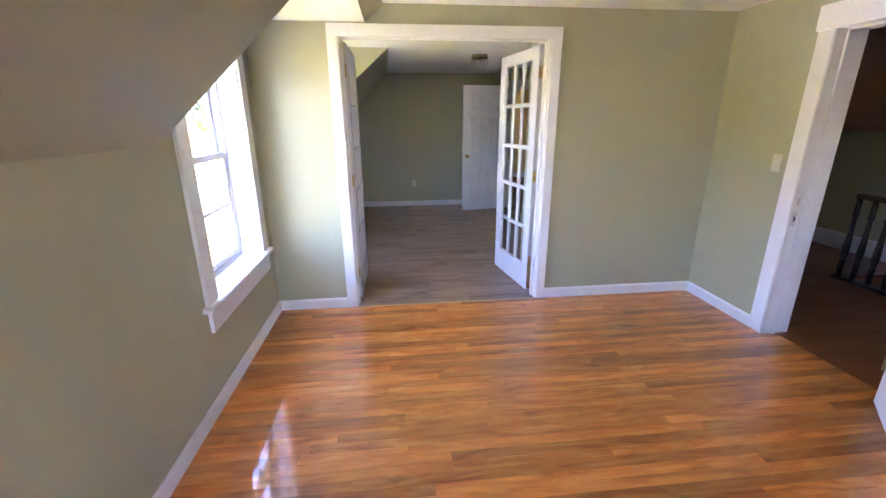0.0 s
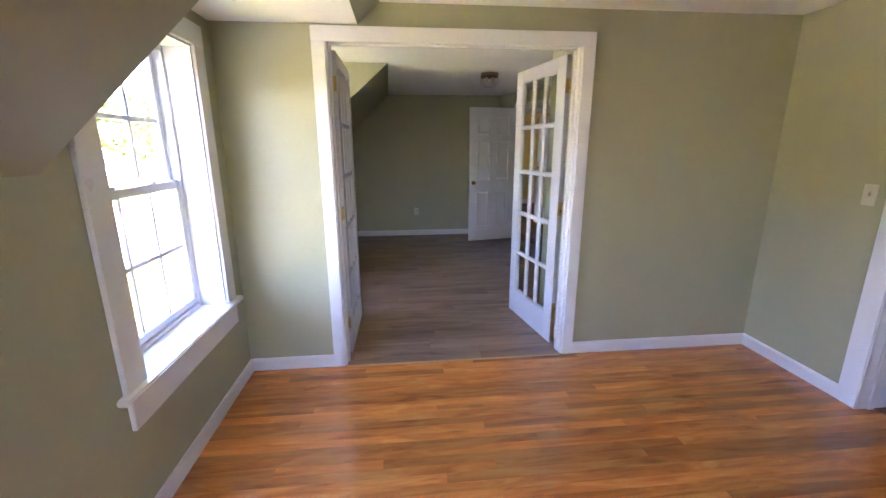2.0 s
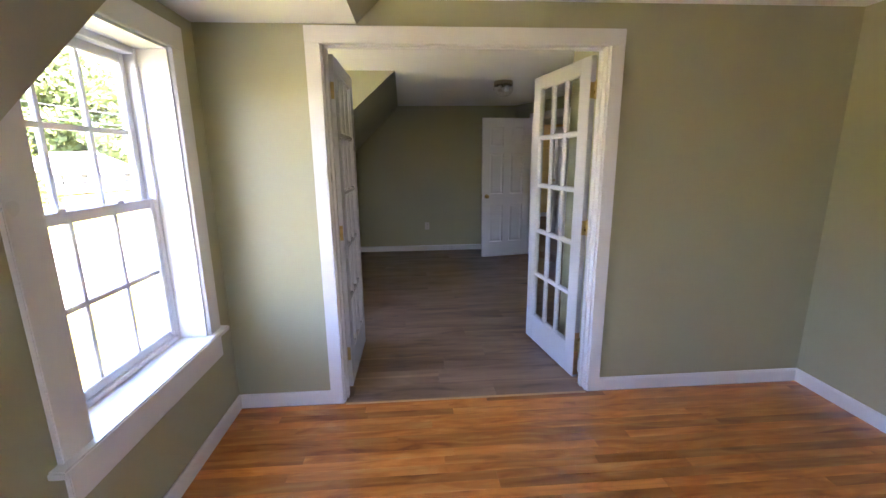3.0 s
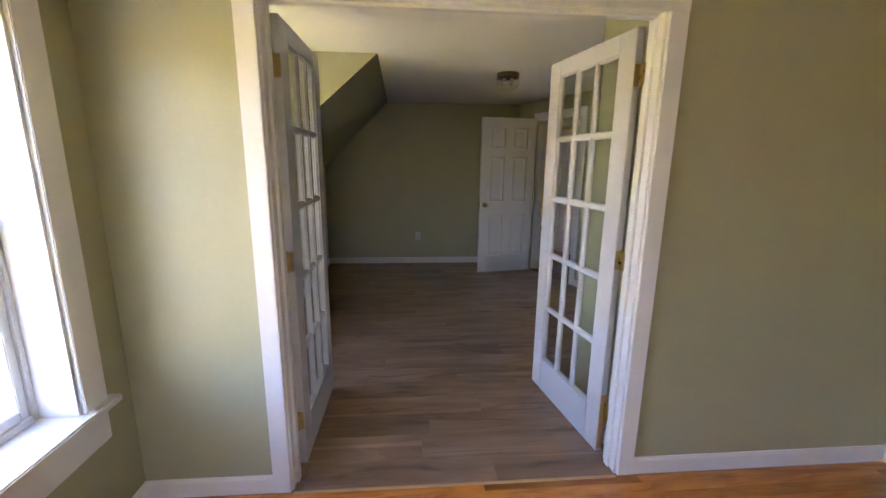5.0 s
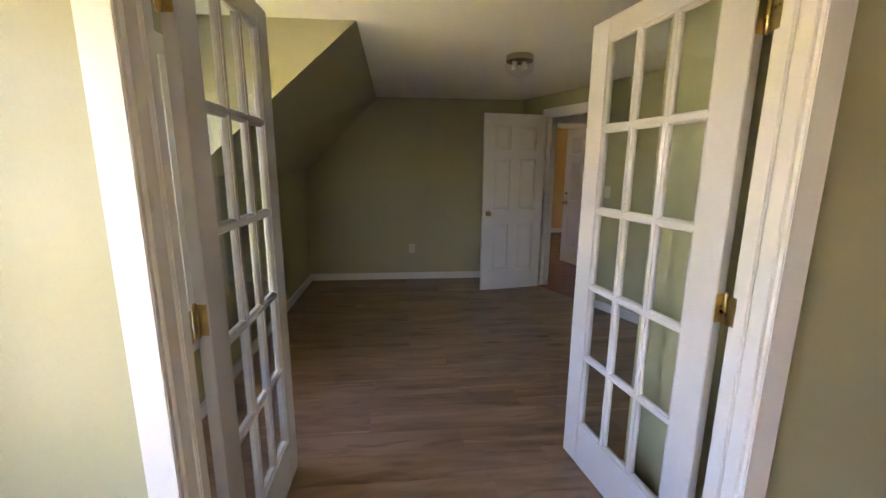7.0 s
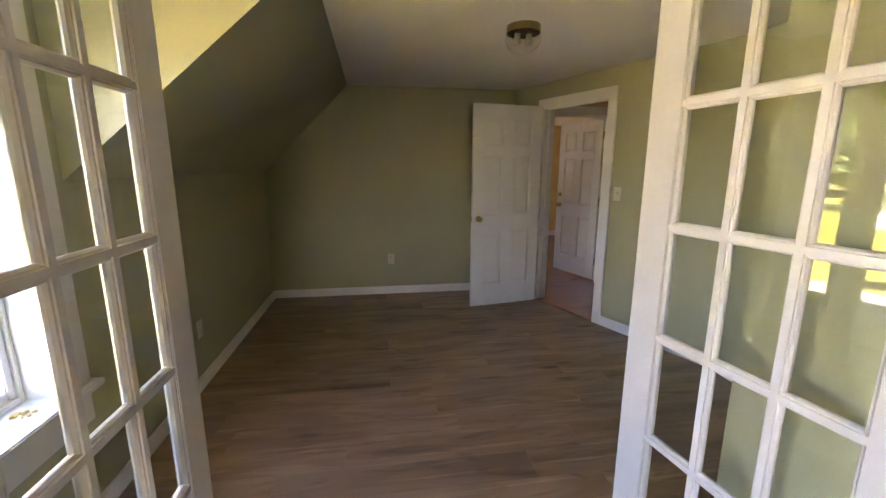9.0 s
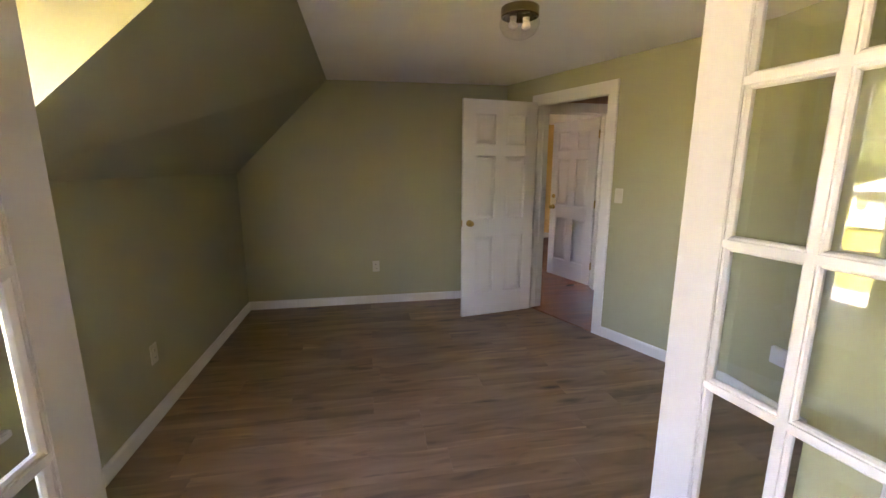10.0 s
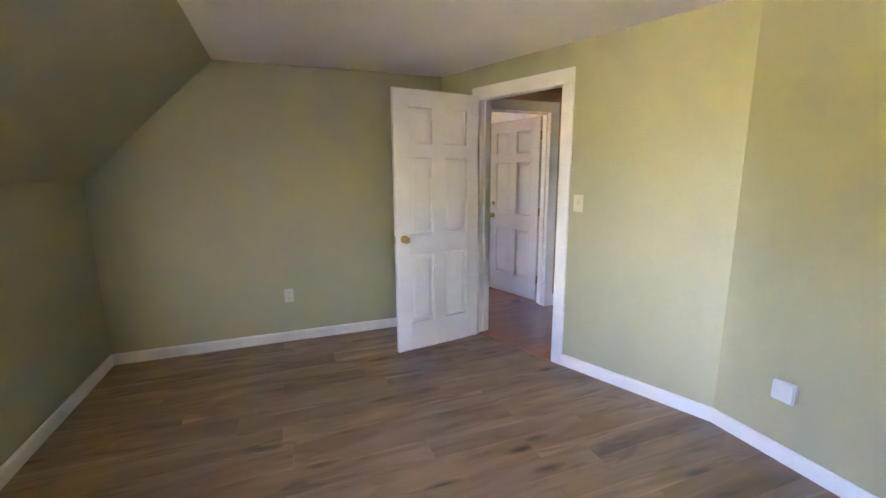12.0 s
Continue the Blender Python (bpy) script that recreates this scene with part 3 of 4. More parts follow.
def window(name, w, label, m=None):
    y0, y1 = w
    z0, z1 = WZ
    wd = thing(name, label, "window", m, kind="structure")
    cas, wide = 0.106, 0.122
    for a0, a1 in ((y0 - wide, y0), (y1, y1 + cas)):
        part("casing_leg", B(XW, XW + 0.02, a0, a1, z0 + 0.006, z1, cut=0.003), TRIM, wd)
    part("casing_head", B(XW, XW + 0.022, y0 - wide, y1 + cas, z1, z1 + cas, cut=0.003), TRIM, wd)
    part("stool", B(XO + 0.02, XW + 0.05, y0 - wide - 0.035, y1 + cas + 0.035, z0 - 0.022, z0 + 0.006, cut=0.006), TRIM, wd, "white painted window stool")
    part("apron", B(XW, XW + 0.02, y0 - wide + 0.01, y1 + cas - 0.01, z0 - 0.15, z0 - 0.022, cut=0.003), TRIM, wd)
    xi = -1.235
    for a0, a1 in ((y0, y0 + 0.012), (y1 - 0.012, y1)):
        part("reveal", B(XO, XW + 0.004, a0, a1, z0 + 0.006, z1, cut=0.001), TRIM, wd)
        s = -1 if a0 == y0 else 1
        inner = (a0 + 0.012, a0 + 0.03) if s < 0 else (a1 - 0.03, a1 - 0.012)
        part("side_track", B(XO, xi, inner[0], inner[1], z0 + 0.006, z1 - 0.012, cut=0.003), VINYL, wd)
    part("reveal_head", B(XO, XW + 0.004, y0 + 0.012, y1 - 0.012, z1 - 0.012, z1, cut=0.001), TRIM, wd)
    part("head_track", B(XO, xi, y0 + 0.03, y1 - 0.03, z1 - 0.04, z1 - 0.012, cut=0.003), VINYL, wd)
    part("sill_track", B(XO - 0.03, xi, y0 + 0.03, y1 - 0.03, z0 + 0.006, z0 + 0.03, cut=0.003), VINYL, wd)
    a0, a1 = y0 + 0.03, y1 - 0.03
    mid = (z0 + z1) / 2 + 0.005
    sash("lower_sash", wd, a0, a1, z0 + 0.03, mid + 0.02, -1.262, 0.038, 0.042, "white vinyl lower sash")
    sash("upper_sash", wd, a0, a1, mid - 0.02, z1 - 0.04, -1.296, 0.042, 0.04, "white vinyl upper sash")
    for f in (0.3, 0.7):
        c = a0 + (a1 - a0) * f
        part("sash_lock", B(-1.27, -1.245, c - 0.022, c + 0.022, mid + 0.02, mid + 0.032, cut=0.004), VINYL, wd)
    return wd


window("window_1", W1, "white double-hung window with six-light sashes, deep sill")
window("window_2", W2, "white double-hung window with six-light sashes beside the doors")
window("window_3", W1, "white double-hung window in the gable wall", pose(2.81, YS - XW, 0, 0, 0, 90))


# ---- doors ----
def hinge(parent, z, y0, y1, knuckle):
    h = part("hinge", B(-0.002, 0.0, y0, y1, z - 0.045, z + 0.045, cut=0.0006), BRASS, parent, "worn brass butt hinge")
    part("knuckle", turned(bmesh.new(), [(0.002, z - 0.05), (0.0075, z - 0.047), (0.0075, z + 0.047), (0.004, z + 0.052)], 10, knuckle), BRASS, h)


STEP = ((-0.001, 0.007), (0.003, 0.007), (0.004, 0.0035), (0.007, 0.004), (0.012, 0.012))  # moulding round the lights: distance in, depth


def french_leaf(name, label, m, w, out):
    """A fifteen-light leaf: x from the hinge, y from its shown face (out: the way the body lies), z up."""
    h0, h1, t = 0.012, 2.03, 0.035
    d = thing(name, label, "door", m, "pair of french doors")
    d["kind"] = "structure"
    yf, yb = (0.0, out * t)
    ya, yz = min(yf, yb), max(yf, yb)
    ym = (ya + yz) / 2
    st, low, high = 0.111, 0.2245, 1.9475
    gx0, gx1 = st, w - st
    for a0, a1, s in ((0.0, st, 1), (w - st, w, -1)):
        bm = B(a0, a1, ya, yz, h0, h1, cut=0.0025)
        e = st if s > 0 else w - st
        prism(bm, [(e + a * s, ya + b) for a, b in STEP] + [(e + a * s, yz - b) for a, b in STEP[::-1]], low, high, "z")
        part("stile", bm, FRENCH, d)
    for z0, z1, e, s, name2 in ((h0, low, low, 1, "bottom_rail"), (high, h1, high, -1, "top_rail")):
        bm = B(st, w - st, ya, yz, z0, z1, cut=0.0015)
        prism(bm, [(ya + b, e + a * s) for a, b in STEP] + [(yz - b, e + a * s) for a, b in STEP[::-1]], gx0, gx1, "x")
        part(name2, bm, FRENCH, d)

    def bar(c):
        """The section of a muntin: a fillet on both faces, falling off to the glass."""
        half = [(0.0175, ym - ya - 0.004), (0.0135, 0.0075), (0.0095, 0.0065), (0.0085, 0.003)]
        near = [(c - a, ya + b) for a, b in half] + [(c + a, ya + b) for a, b in half[::-1]]
        return near + [(c + a, yz - b) for a, b in half] + [(c - a, yz - b) for a, b in half[::-1]]

    for i in (1, 2):
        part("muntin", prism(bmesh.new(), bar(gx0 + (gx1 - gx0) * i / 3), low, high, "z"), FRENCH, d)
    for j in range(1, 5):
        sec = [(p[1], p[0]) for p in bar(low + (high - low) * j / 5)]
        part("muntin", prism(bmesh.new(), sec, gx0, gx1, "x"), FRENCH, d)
    for i in range(3):
        for j in range(5):
            x0, x1 = gx0 + (gx1 - gx0) * i / 3, gx0 + (gx1 - gx0) * (i + 1) / 3
            z0, z1 = low + (high - low) * j / 5, low + (high - low) * (j + 1) / 5
            p = part("pane", B(x0 + 0.004, x1 - 0.004, ym - 0.0015, ym + 0.0015, z0 + 0.004, z1 - 0.004), GLASS, d)
            p.visible_shadow = False
    for z in (1.84, 1.03, 0.245):
        hinge(d, z, ya + 0.003, yz - 0.001, (-0.010, yf + out * 0.030))
    return d


right = french_leaf("door_french_a", "white fifteen-light french door leaf standing open", axes((1.004, 3.450, 0), (0.886 - 1.004, 4.170 - 3.450)), 0.736, -1)
part("bare_wood_strip", B(-0.0015, 0.0, -0.033, -0.002, 0.03, 0.33), BARE, right, "bare unpainted wood along the door edge")
left = french_leaf("door_french_b", "white fifteen-light french door leaf standing open", axes((-0.456, 3.466, 0), (-0.453 + 0.456, 4.166 - 3.466)), 0.70, 1)


def knob(parent, x, z, y, out, metal):
    k = part("knob", turned(bmesh.new(), [(0.030, y), (0.030, y + out * 0.006), (0.012, y + out * 0.010), (0.011, y + out * 0.028), (0.022, y + out * 0.034),
                                         (0.0275, y + out * 0.046), (0.024, y + out * 0.058), (0.010, y + out * 0.063)], 20, (x, z), "y"), metal, parent, "brass door knob")
    return k


def panel_leaf(name, label, m, w, h, metal, deadbolt=False):
    """A six-panel leaf: x from the hinge, shown face at y 0, body behind it."""
    h0, t = 0.015, 0.035
    d = thing(name, label, "door", m)
    d["kind"] = "structure"
    st, mu = 0.115, 0.105
    xs = [(st, (w - mu) / 2), ((w + mu) / 2, w - st)]
    zs = [(0.24, 0.79), (0.95, 1.53), (1.63, h - 0.125)]
    bm = bmesh.new()
    cols = [(0, st), (w - st, w)]
    for a0, a1 in cols:
        box(bm, a0, a1, -t, 0, h0, h, 0.002)
    edges = [h0] + [z for pair in zs for z in pair] + [h]
    for z0, z1 in zip(edges[0::2], edges[1::2]):
        box(bm, st, w - st, -t, 0, z0, z1)
    for z0, z1 in zs:
        box(bm, xs[0][1], xs[1][0], -t, 0, z0, z1)
    part("leaf", bm, DOORPAINT, d)
    for x0, x1 in xs:
        for z0, z1 in zs:
            bm = bmesh.new()
            rows = []
            for inset, depth in ((0.0, 0.0), (0.006, 0.010), (0.018, 0.010), (0.042, 0.003)):
                rows.append([bm.verts.new((x, -depth - 0.0005, z)) for x, z in ((x0 + inset, z0 + inset), (x1 - inset, z0 + inset), (x1 - inset, z1 - inset), (x0 + inset, z1 - inset))])
            for a, b in zip(rows, rows[1:]):
                for i in range(4):
                    bm.faces.new((a[i], a[(i + 1) % 4], b[(i + 1) % 4], b[i]))
            bm.faces.new(rows[-1])
            back = [bm.verts.new((v.co.x, -t + 0.008, v.co.z)) for v in rows[0]]
            for i in range(4):
                bm.faces.new((rows[0][(i + 1) % 4], rows[0][i], back[i], back[(i + 1) % 4]))
            bm.faces.new(back[::-1])
            part("panel", bm, DOORPAINT, d)
    knob(d, w - 0.065, 0.92, 0.0, 1, metal)
    knob(d, w - 0.065, 0.92, -t, -1, metal)
    part("latch_plate", B(w, w + 0.0015, -t + 0.006, -0.006, 0.89, 0.95), metal, d)
    if deadbolt:
        part("deadbolt", turned(bmesh.new(), [(0.027, 0.0), (0.027, 0.008), (0.016, 0.012), (0.015, 0.022)], 18, (w - 0.065, 1.06), "y"), metal, d, "brass deadbolt")
    for z in (1.8, 1.0, 0.25):
        hinge(d, z, -t + 0.002, -0.003, (-0.008, -t - 0.004))
    return d


panel_leaf("door_2", "white six-panel door standing open into the room", axes((1.700, 7.06, 0), (0.966 - 1.700, 6.937 - 7.06)), 0.744, 2.018, BRASS)
panel_leaf("door_3", "white six-panel door with knob and deadbolt, standing ajar", axes((2.72, 7.72, 0), (-0.21, 0.70)), 0.745, 1.985, BRASS, True)
panel_leaf("door_1", "white six-panel door folded back against the wall", axes((XE - 0.03, 1.70, 0), (-0.68, -0.73)), 0.75, 1.975, NICKEL)


# ---- fittings ----
def plate(name, label, m, kind):
    """A cover plate; local x along the wall, y out of it."""
    d = thing(name, label, "light switch" if kind == "switch" else "outlet", m)
    part("cover_plate", B(-0.036, 0.036, 0.0, 0.006, -0.058, 0.058, cut=0.0025), PLATE, d)
    if kind == "switch":
        part("toggle", B(-0.006, 0.006, 0.004, 0.019, -0.004, 0.014, cut=0.002), PLATE, d)
    else:
        for z in (-0.022, 0.022):
            r = part("receptacle", B(-0.016, 0.016, 0.005, 0.0085, z - 0.014, z + 0.014, cut=0.003), PLATE, d)
            for x in (-0.006, 0.006):
                part("slot", B(x - 0.0012, x + 0.0012, 0.0084, 0.0092, z - 0.005, z + 0.005), SLOT, r)
    for z in ((-0.042, 0.042) if kind == "switch" else (0,)):
        part("screw", turned(bmesh.new(), [(0.0028, 0.005), (0.0028, 0.0068), (0.001, 0.0072)], 10, (0, z), "y"), NICKEL, d)
    return d


plate("light_switch", "white toggle light switch on the sage wall", axes((XE, 2.695, 1.195), (0, 1)), "switch")
plate("light_switch", "cream toggle light switch beside the slanting doorway", WA @ pose(0.91, 0, 1.205), "switch")
plate("wall_outlet", "cream duplex outlet low on the wall", axes((0.176, YN, 0.404), (-1, 0)), "outlet")
plate("wall_outlet", "cream duplex outlet low on the knee wall", axes((XW, 5.712, 0.388), (0, -1)), "outlet")
bx = thing("wall_box", "small white plastic box low on the wall", "wall box", axes((XB, 5.085, 0.365), (0, 1)))
part("body", B(-0.05, 0.05, 0.0, 0.032, -0.05, 0.05, cut=0.006), VINYL, bx)
part("lid", B(-0.044, 0.044, 0.031, 0.036, -0.044, 0.044, cut=0.003), VINYL, bx)

lamp = thing("ceiling_light", "flush ceiling light, antique brass ring and clear glass dome", "ceiling light", pose(0.945, 5.545, -0.3 * ZC) @ Matrix.Scale(1.3, 4))
z = ZC
part("canopy", turned(bmesh.new(), [(0.074, z), (0.0765, z - 0.002), (0.077, z - 0.004), (0.077, z - 0.033), (0.0765, z - 0.035), (0.070, z - 0.036)], 40), ANTIQUE, lamp)
prof = [(0.068, z - 0.036)] + [(0.081 * math.cos(a), z - 0.062 - 0.058 * math.sin(a)) for a in [-0.5 + i * 2.0 / 11 for i in range(12)]] + [(0.004, z - 0.1205)]
part("glass_dome", turned(bmesh.new(), prof, 40), DOME, lamp)
for dx in (-0.028, 0.028):
    part("socket", turned(bmesh.new(), [(0.014, z - 0.036), (0.014, z - 0.050), (0.011, z - 0.052)], 16, (dx, 0)), NICKEL, lamp)
    part("bulb", turned(bmesh.new(), [(0.009, z - 0.050), (0.017, z - 0.060), (0.020, z - 0.070), (0.016, z - 0.080), (0.005, z - 0.085)], 16, (dx, 0)), NICKEL, lamp, "silvered bulb, unlit")

# crumbs of old foam on the sill
scrap = bmesh.new()
for i in range(16):
    a, b, c = random.uniform(-0.03, 0.03), random.uniform(-0.02, 0.02), random.uniform(0.003, 0.008)
    v = bmesh.ops.create_icosphere(scrap, subdivisions=1, radius=c)["verts"]
    for q in v:
        q.co += Vector((a, b, c * 0.8)) + Vector((random.uniform(-1, 1), random.uniform(-1, 1), random.uniform(-0.4, 1))) * 0.002
FOAM = paint("old_foam", (0.62, 0.47, 0.14), 0.9, bump=0.1, vary=0.2, stain=60)
cr = new("foam_scrap", mesh_of("foam_scrap", scrap, FOAM))
cr.matrix_world = pose(-1.16, 4.47, WZ[0] + 0.006)
tagged(cr, "crumbled yellowish foam scrap on the white window sill", "scrap")

# ---- balustrade of the stairwell ----
bal = thing("stair_balustrade", "black stained balustrade with turned balusters", "balustrade", pose(4.12, 3.38, 0))
part("base_rail", B(-0.045, 0.045, -3.2, 0.06, 0.0, 0.035, cut=0.008), BLACK, bal)
part("handrail", prism(bmesh.new(), [(-0.03, 0.775), (0.03, 0.775), (0.034, 0.80), (0.022, 0.825), (-0.022, 0.825), (-0.034, 0.80)], -3.2, 0.05), BLACK, bal)
prof = [(0.024, 0.034), (0.024, 0.16), (0.030, 0.17), (0.019, 0.19), (0.027, 0.24), (0.030, 0.31), (0.021, 0.46), (0.017, 0.60), (0.027, 0.615), (0.022, 0.64), (0.022, 0.777)]
for i in range(24):
    part("baluster", turned(bmesh.new(), prof, 10, (0.0, 0.03 - 0.13 * i)), BLACK, bal)
structure("trim_stairwell", B(4.07, 4.165, 0.18, 3.44, -0.22, -0.004), TRIM, "white painted stairwell fascia", "trim")
bm = B(4.165, HE, 0.2, 3.44, -2.7, -2.65)
structure("floor_below", bm, OAK_REST, "floor of the storey below the stairwell", "floor")
bm = B(4.05, 4.16, 0.1, 3.5, -2.65, -0.22)
box(bm, 4.16, HE, 3.44, 3.54, -2.65, -0.03), box(bm, 4.16, HE, 0.1, 0.2, -2.65, -0.03), box(bm, HE, HE + 0.15, 0.1, 3.54, -2.65, 0)
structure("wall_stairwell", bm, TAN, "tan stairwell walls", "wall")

# ---- outdoors ----
ZG = -2.75
bm = bmesh.new()
bmesh.ops.create_grid(bm, x_segments=40, y_segments=40, size=700)
for v in bm.verts:
    v.co.z = ZG
structure("ground", bm, GRASS, "mown lawn and fields reaching the horizon", "ground")
bm = prism(bmesh.new(), [(-10.4, -120), (-10.4, 90), (-32, 90), (-15.2, 0), (-15.2, -120)], ZG + 0.01, ZG + 0.04, "z")
structure("road", bm, ROADM, "pale sunlit road along the front lawn", "road")

# added out of view: keeps lawn bounce off the sloping ceiling
structure("pavement", B(-9, 16, -45, -2.6, ZG + 0.005, ZG + 0.03), DARK_GROUND, "unseen dark ground sheet that cuts sunlit bounce into the gable window", "pavement")


def foliage(bm, centre, radius, count, size, squash=0.8):
    """Many small leaf blades in a loose cloud with gaps."""
    for _ in range(count):
        d = Vector((random.gauss(0, 1), random.gauss(0, 1), random.gauss(0, 1))).normalized() * radius * random.uniform(0.35, 1.0) ** 0.5
        c = Vector(centre) + Vector((d.x, d.y, d.z * squash))
        a = Vector((random.uniform(-1, 1), random.uniform(-1, 1), random.uniform(-1, 1))).normalized()
        b = a.orthogonal().normalized()
        s = size * random.uniform(0.6, 1.3)
        vs = [bm.verts.new(c + p) for p in (-a * s, b * s * 0.55, a * s, -b * s * 0.55)]
        bm.faces.new(vs)


def tree(label, x, y, height, spread, material, count=26, leaves=150, size=0.28):
    t = thing("tree", label, "tree", pose(x, y, ZG))
    bm = turned(bmesh.new(), [(0.22, 0), (0.16, height * 0.15), (0.12, height * 0.45), (0.05, height * 0.85)], 10)
    for i in range(9):
        a, h = i * 2.4, height * (0.3 + 0.06 * i)
        tip = Vector((math.cos(a) * spread * 0.7, math.sin(a) * spread * 0.7, h + height * 0.16))
        root = Vector((0, 0, h))
        side = (tip - root).cross(Vector((0, 0, 1))).normalized() * 0.05
        up = Vector((0, 0, 0.05))
        ends = [bm.verts.new(root + p) for p in (side, up, -side, -up)]
        tops = [bm.verts.new(tip + p * 0.3) for p in (side, up, -side, -up)]
        for k in range(4):
            bm.faces.new((ends[k], ends[(k + 1) % 4], tops[(k + 1) % 4], tops[k]))
    part("trunk", bm, BARK, t)
    bm = bmesh.new()
    for _ in range(count):
        a, u = random.uniform(0, 6.28), random.uniform(0.25, 1.0)
        r = spread * random.uniform(0.1, 0.85) * (1.15 - u * 0.65)
        foliage(bm, (math.cos(a) * r, math.sin(a) * r, height * u), spread * random.uniform(0.2, 0.36), leaves, size)
    part("crown", bm, material, t)
    return t


tree("young bright green tree across the road", -29, 33, 6.2, 2.6, LEAFY, 24, 150, 0.2)
for x, y, h, s in ((-52, 20, 13, 5.5), (-55, 34, 12, 5), (-60, 48, 15, 6), (-62, 66, 19, 7), (-70, 82, 24, 9), (-56, 6, 14, 5.5), (-58, -8, 13, 5), (-50, 90, 13, 5.5),
                   (-36, 88, 12, 5), (-58, 13, 15, 6), (-54, 0, 13, 5.5), (-66, 56, 17, 7), (-58, 76, 21, 8), (-66, 92, 26, 9), (-48, 74, 17, 7), (-80, 72, 19, 8), (-76, 96, 26, 9), (-54, 16, 15, 6.5), (-49, 25, 13, 6)):
    tree("tall leafy tree behind the neighbouring houses", x, y, h, s, LEAFM, 34, 150, 0.55)


def house(name, label, m, w, d, h, rise, wall, porch):
    """A small house: local x along its front, y towards the back, front at y 0."""
    o = thing(name, label, "house", m)
    bm = B(0, w, 0, d, 0, h)
    part("wall", bm, wall, o)
    part("gable", prism(bmesh.new(), [(0, h), (w, h), (w / 2, h + rise)], 0.02, d - 0.02), wall, o)
    for s in (0, 1):
        xa, xb = (-0.4, w / 2) if s == 0 else (w + 0.4, w / 2)
        za = h - 0.4 * rise / (w / 2)
        part("roof", slab(bmesh.new(), xa, za, xb, h + rise, -0.4, d + 0.4, 0.15), ROOFM, o)
    n = max(2, int(w / 2.6))
    for i in range(n):
        c = w * (i + 0.5) / n
        wn = part("window", B(c - 0.5, c + 0.5, -0.03, 0.02, h - 1.9, h - 0.6), DARKGL, o)
        for a in (c - 0.56, c + 0.5):
            part("frame", B(a, a + 0.06, -0.05, 0.0, h - 1.96, h - 0.54), SIDING, wn)
        part("frame", B(c - 0.5, c + 0.5, -0.05, 0.0, h - 1.28, h - 1.22), SIDING, wn)
    if porch:
        part("porch_floor", B(0, w, -2.4, 0, 0.3, 0.5), SIDING, o)
        part("porch_roof", slab(bmesh.new(), 0, 2.7, w, 2.7, -2.6, 0.0, 0.25), SIDING, o)
        for i in range(6):
            c = w * i / 5
            part("porch_post", B(c - 0.09, c + 0.09, -2.35, -2.17, 0.5, 2.7), SIDING, o)
        part("porch_rail", B(0, w, -2.3, -2.22, 1.25, 1.33), SIDING, o)
        bm = bmesh.new()
        for i in range(int(w / 0.22)):
            box(bm, i * 0.22, i * 0.22 + 0.08, -2.29, -2.23, 0.5, 1.25)
        tagged(part("porch_balusters", bm, SIDING, o), kind="stuff")
    return o


house("house", "white gabled house across the road", axes((-38, 3.5, ZG), (0, 1)), 11, 9, 3.0, 1.9, SIDING, True)
house("house", "grey house with a white porch railing", axes((-47, 58, ZG), (0.35, 1)), 12, 8, 3.2, 2.4, GREYS, True)
line = thing("power_line", "overhead power line on wooden poles along the road", "power line", pose(-17, 0, ZG))
for y in (-70, 95):
    part("pole", turned(bmesh.new(), [(0.16, 0), (0.12, 8.4)], 10, (0, y)), BARK, line)
    part("crossarm", B(-0.06, 0.06, y - 0.6, y + 0.6, 7.0, 7.14), BARK, line)
for top in (7.15, 7.75):
    bm = bmesh.new()
    for k in range(30):
        ends = [Vector((0.12, y, top - 0.9 * math.sin((y + 70) / 165 * math.pi))) for y in (-70 + k * 5.5, -64.5 + k * 5.5)]
        p = [bm.verts.new(q + o) for q in ends for o in (Vector((0.018, 0, 0)), Vector((-0.01, 0, 0.015)), Vector((-0.01, 0, -0.015)))]
        for i in range(3):
            bm.faces.new((p[i], p[(i + 1) % 3], p[3 + (i + 1) % 3], p[3 + i]))
    part("cable", bm, BLACK, line)

# ---- floors, laid board by board ----
def board_mesh(cache, n, w, t, material):
    key = (round(n, 3), round(w, 3))
    if key not in cache:
        c, a, b = 0.0005, n / 2 - 0.0001, w / 2 - 0.0001
        bm = bmesh.new()
        ring = lambda x, y, z: [bm.verts.new(p) for p in ((-x, -y, z), (x, -y, z), (x, y, z), (-x, y, z))]
        r0, r1, r2 = ring(a, b, -t), ring(a, b, -c), ring(a - c, b - c, 0)
        for lo, hi in ((r0, r1), (r1, r2)):
            for i in range(4):
                bm.faces.new((lo[i], lo[(i + 1) % 4], hi[(i + 1) % 4], hi[i]))
        bm.faces.new(r2)
        cache[key] = mesh_of("board", bm, material)
    return cache[key]


def rows_of(x0, x1, y0, y1, w, lengths, start, stop):
    """Board after board along x, row after row along y: (x, length, y, width)."""
    y = y0
    while y < y1 - 0.004:
        ww = min(w, y1 - y)
        x, end, first = start(y + ww / 2) if start else x0, stop(y + ww / 2) if stop else x1, True
        while x < end - 0.01:
            n = random.choice(lengths) * (random.choice((0.3, 0.55, 0.8, 1.0)) if first else 1)
            n = round(min(n, end - x), 2) if x + n < end - 0.12 else end - x
            yield x, n, y, ww
            x, first = x + n, False
        y += ww


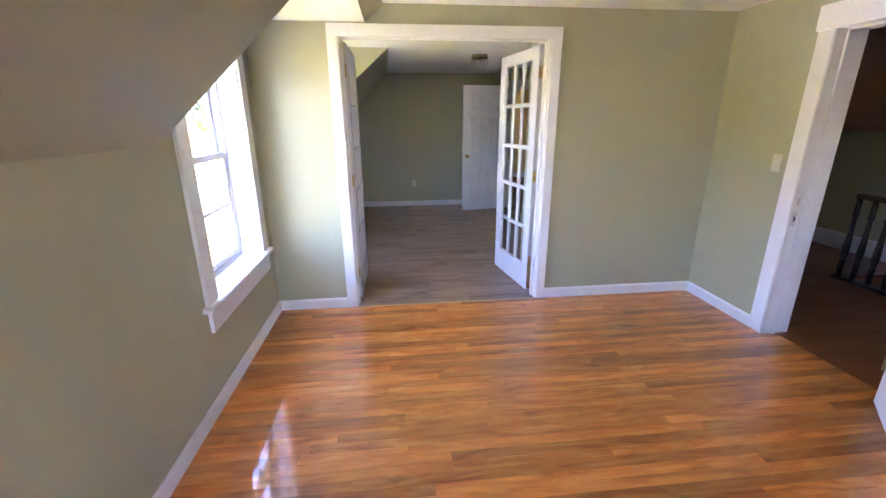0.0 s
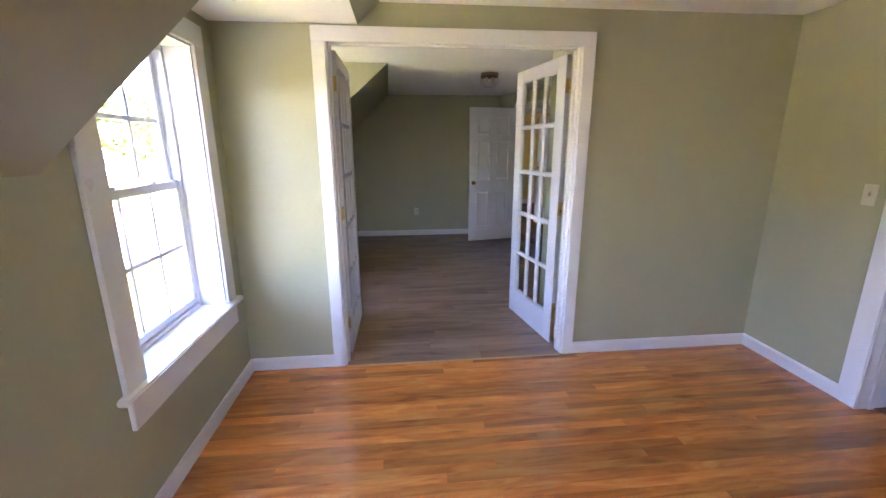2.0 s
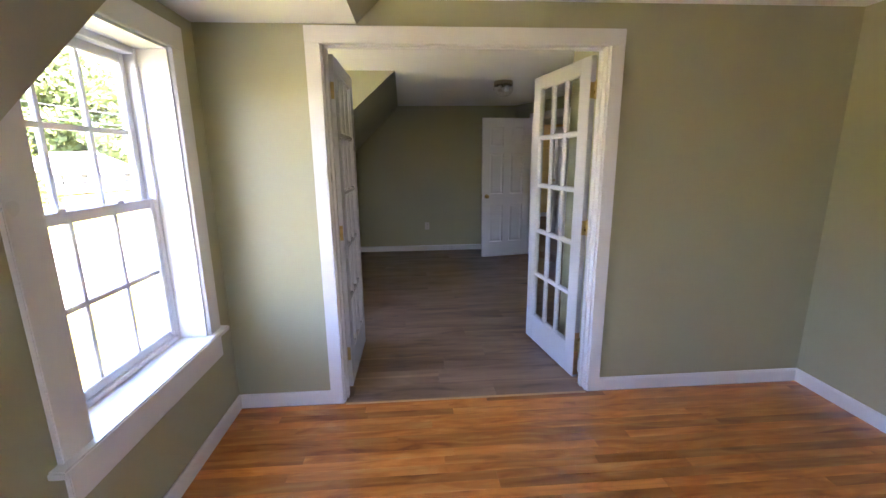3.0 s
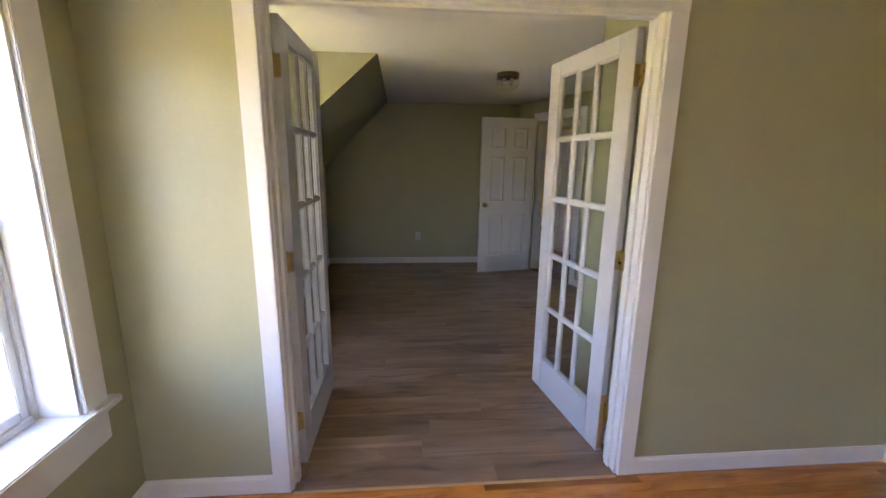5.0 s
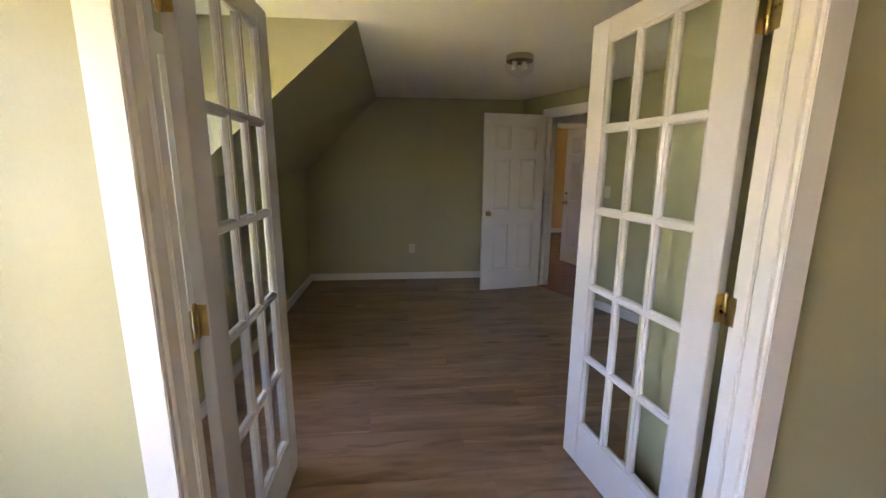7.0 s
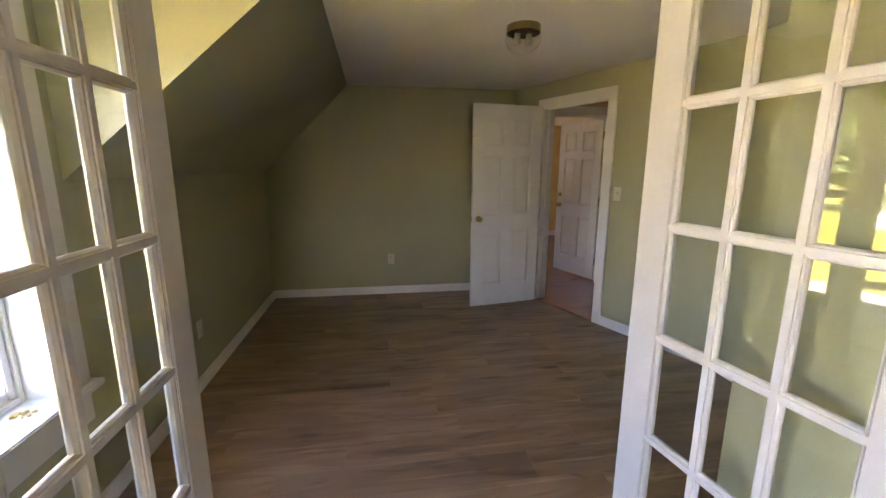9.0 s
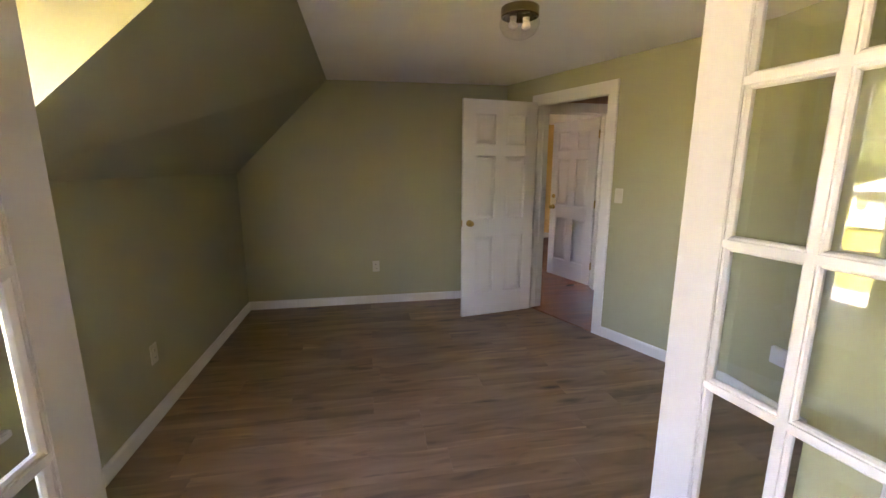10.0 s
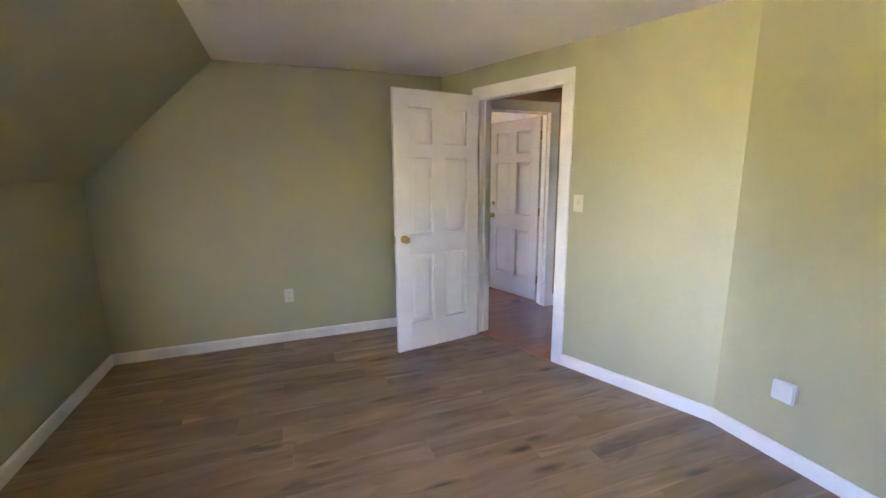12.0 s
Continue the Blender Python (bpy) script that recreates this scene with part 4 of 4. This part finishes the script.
def lay(name, label, x0, x1, y0, y1, w, lengths, single, rest, keep, inside=lambda x, y: True, base_holes=None, start=None, stop=None):
    fl = structure(name, B(x0, x1, y0, y1, -0.10, -0.02) if base_holes is None else base_holes, BARE, label, "floor")
    cache, many = {}, bmesh.new()
    c = 0.0007 if rest is not HALL_OAK else 0.0003
    for x, n, y, ww in rows_of(x0, x1, y0, y1, w, lengths, start, stop):
        if not inside(x + n / 2, y):
            continue
        if keep(x + n / 2, y):
            b = new("board", board_mesh(cache, n, ww, 0.02, single))
            b.parent = fl
            b.location = (x + n / 2, y + ww / 2, random.uniform(-0.0003, 0.0))
        else:
            a0, a1, b0, b1 = x + 0.0001, x + n - 0.0001, y + 0.0001, y + ww - 0.0001
            ring = lambda i, z: [many.verts.new(p) for p in ((a0 + i, b0 + i, z), (a1 - i, b0 + i, z), (a1 - i, b1 - i, z), (a0 + i, b1 - i, z))]
            r1, r2 = ring(0, -c - 0.01), ring(c, 0)
            for i in range(4):
                many.faces.new((r1[i], r1[(i + 1) % 4], r2[(i + 1) % 4], r2[i]))
            many.faces.new(r2)
    if rest:
        tagged(part("boards", many, rest, fl, "amber oak strip boards"), kind="stuff")
    else:
        many.free()
    return fl


def slant_x(y):
    """Where the inner face of the east side runs."""
    return XB if y < BEND[1] else XB - (y - BEND[1]) * (XB - 1.572) / 2.14


OAKS = (0.5, 0.75, 0.95, 1.2, 1.5, 1.8, 2.2)
lay("floor", "glossy amber oak strip floor", XW, XE + 0.1, YS, YF - 0.02, 0.057, OAKS, OAK, OAK_REST, lambda x, y: y > -0.1)
lay("floor_2", "grey-brown wood plank floor, satin finish", XW, XB + 0.05, YF - 0.02, YN, 0.185, (0.9, 1.22, 1.22), LAM, None, lambda x, y: True,
    base_holes=prism(bmesh.new(), [(XW, YF - 0.02), (XB + 0.03, YF - 0.02), (XB + 0.03, BEND[1]), (1.62, YN), (XW, YN)], -0.1, -0.02, "z"), stop=lambda y: slant_x(y) + 0.02)
bm = B(XE + 0.1, 4.165, YS, BEND[1], -0.10, -0.02)
box(bm, 4.165, HE, 3.44, BEND[1], -0.1, -0.02), box(bm, 4.165, HE, YS, 0.2, -0.1, -0.02)
prism(bm, [(XB + 0.1, BEND[1]), (HE, BEND[1]), (HE, 11.2), (0.8, 11.2), (0.8, YN + 0.1), (1.62, YN + 0.1)], -0.1, -0.02, "z")
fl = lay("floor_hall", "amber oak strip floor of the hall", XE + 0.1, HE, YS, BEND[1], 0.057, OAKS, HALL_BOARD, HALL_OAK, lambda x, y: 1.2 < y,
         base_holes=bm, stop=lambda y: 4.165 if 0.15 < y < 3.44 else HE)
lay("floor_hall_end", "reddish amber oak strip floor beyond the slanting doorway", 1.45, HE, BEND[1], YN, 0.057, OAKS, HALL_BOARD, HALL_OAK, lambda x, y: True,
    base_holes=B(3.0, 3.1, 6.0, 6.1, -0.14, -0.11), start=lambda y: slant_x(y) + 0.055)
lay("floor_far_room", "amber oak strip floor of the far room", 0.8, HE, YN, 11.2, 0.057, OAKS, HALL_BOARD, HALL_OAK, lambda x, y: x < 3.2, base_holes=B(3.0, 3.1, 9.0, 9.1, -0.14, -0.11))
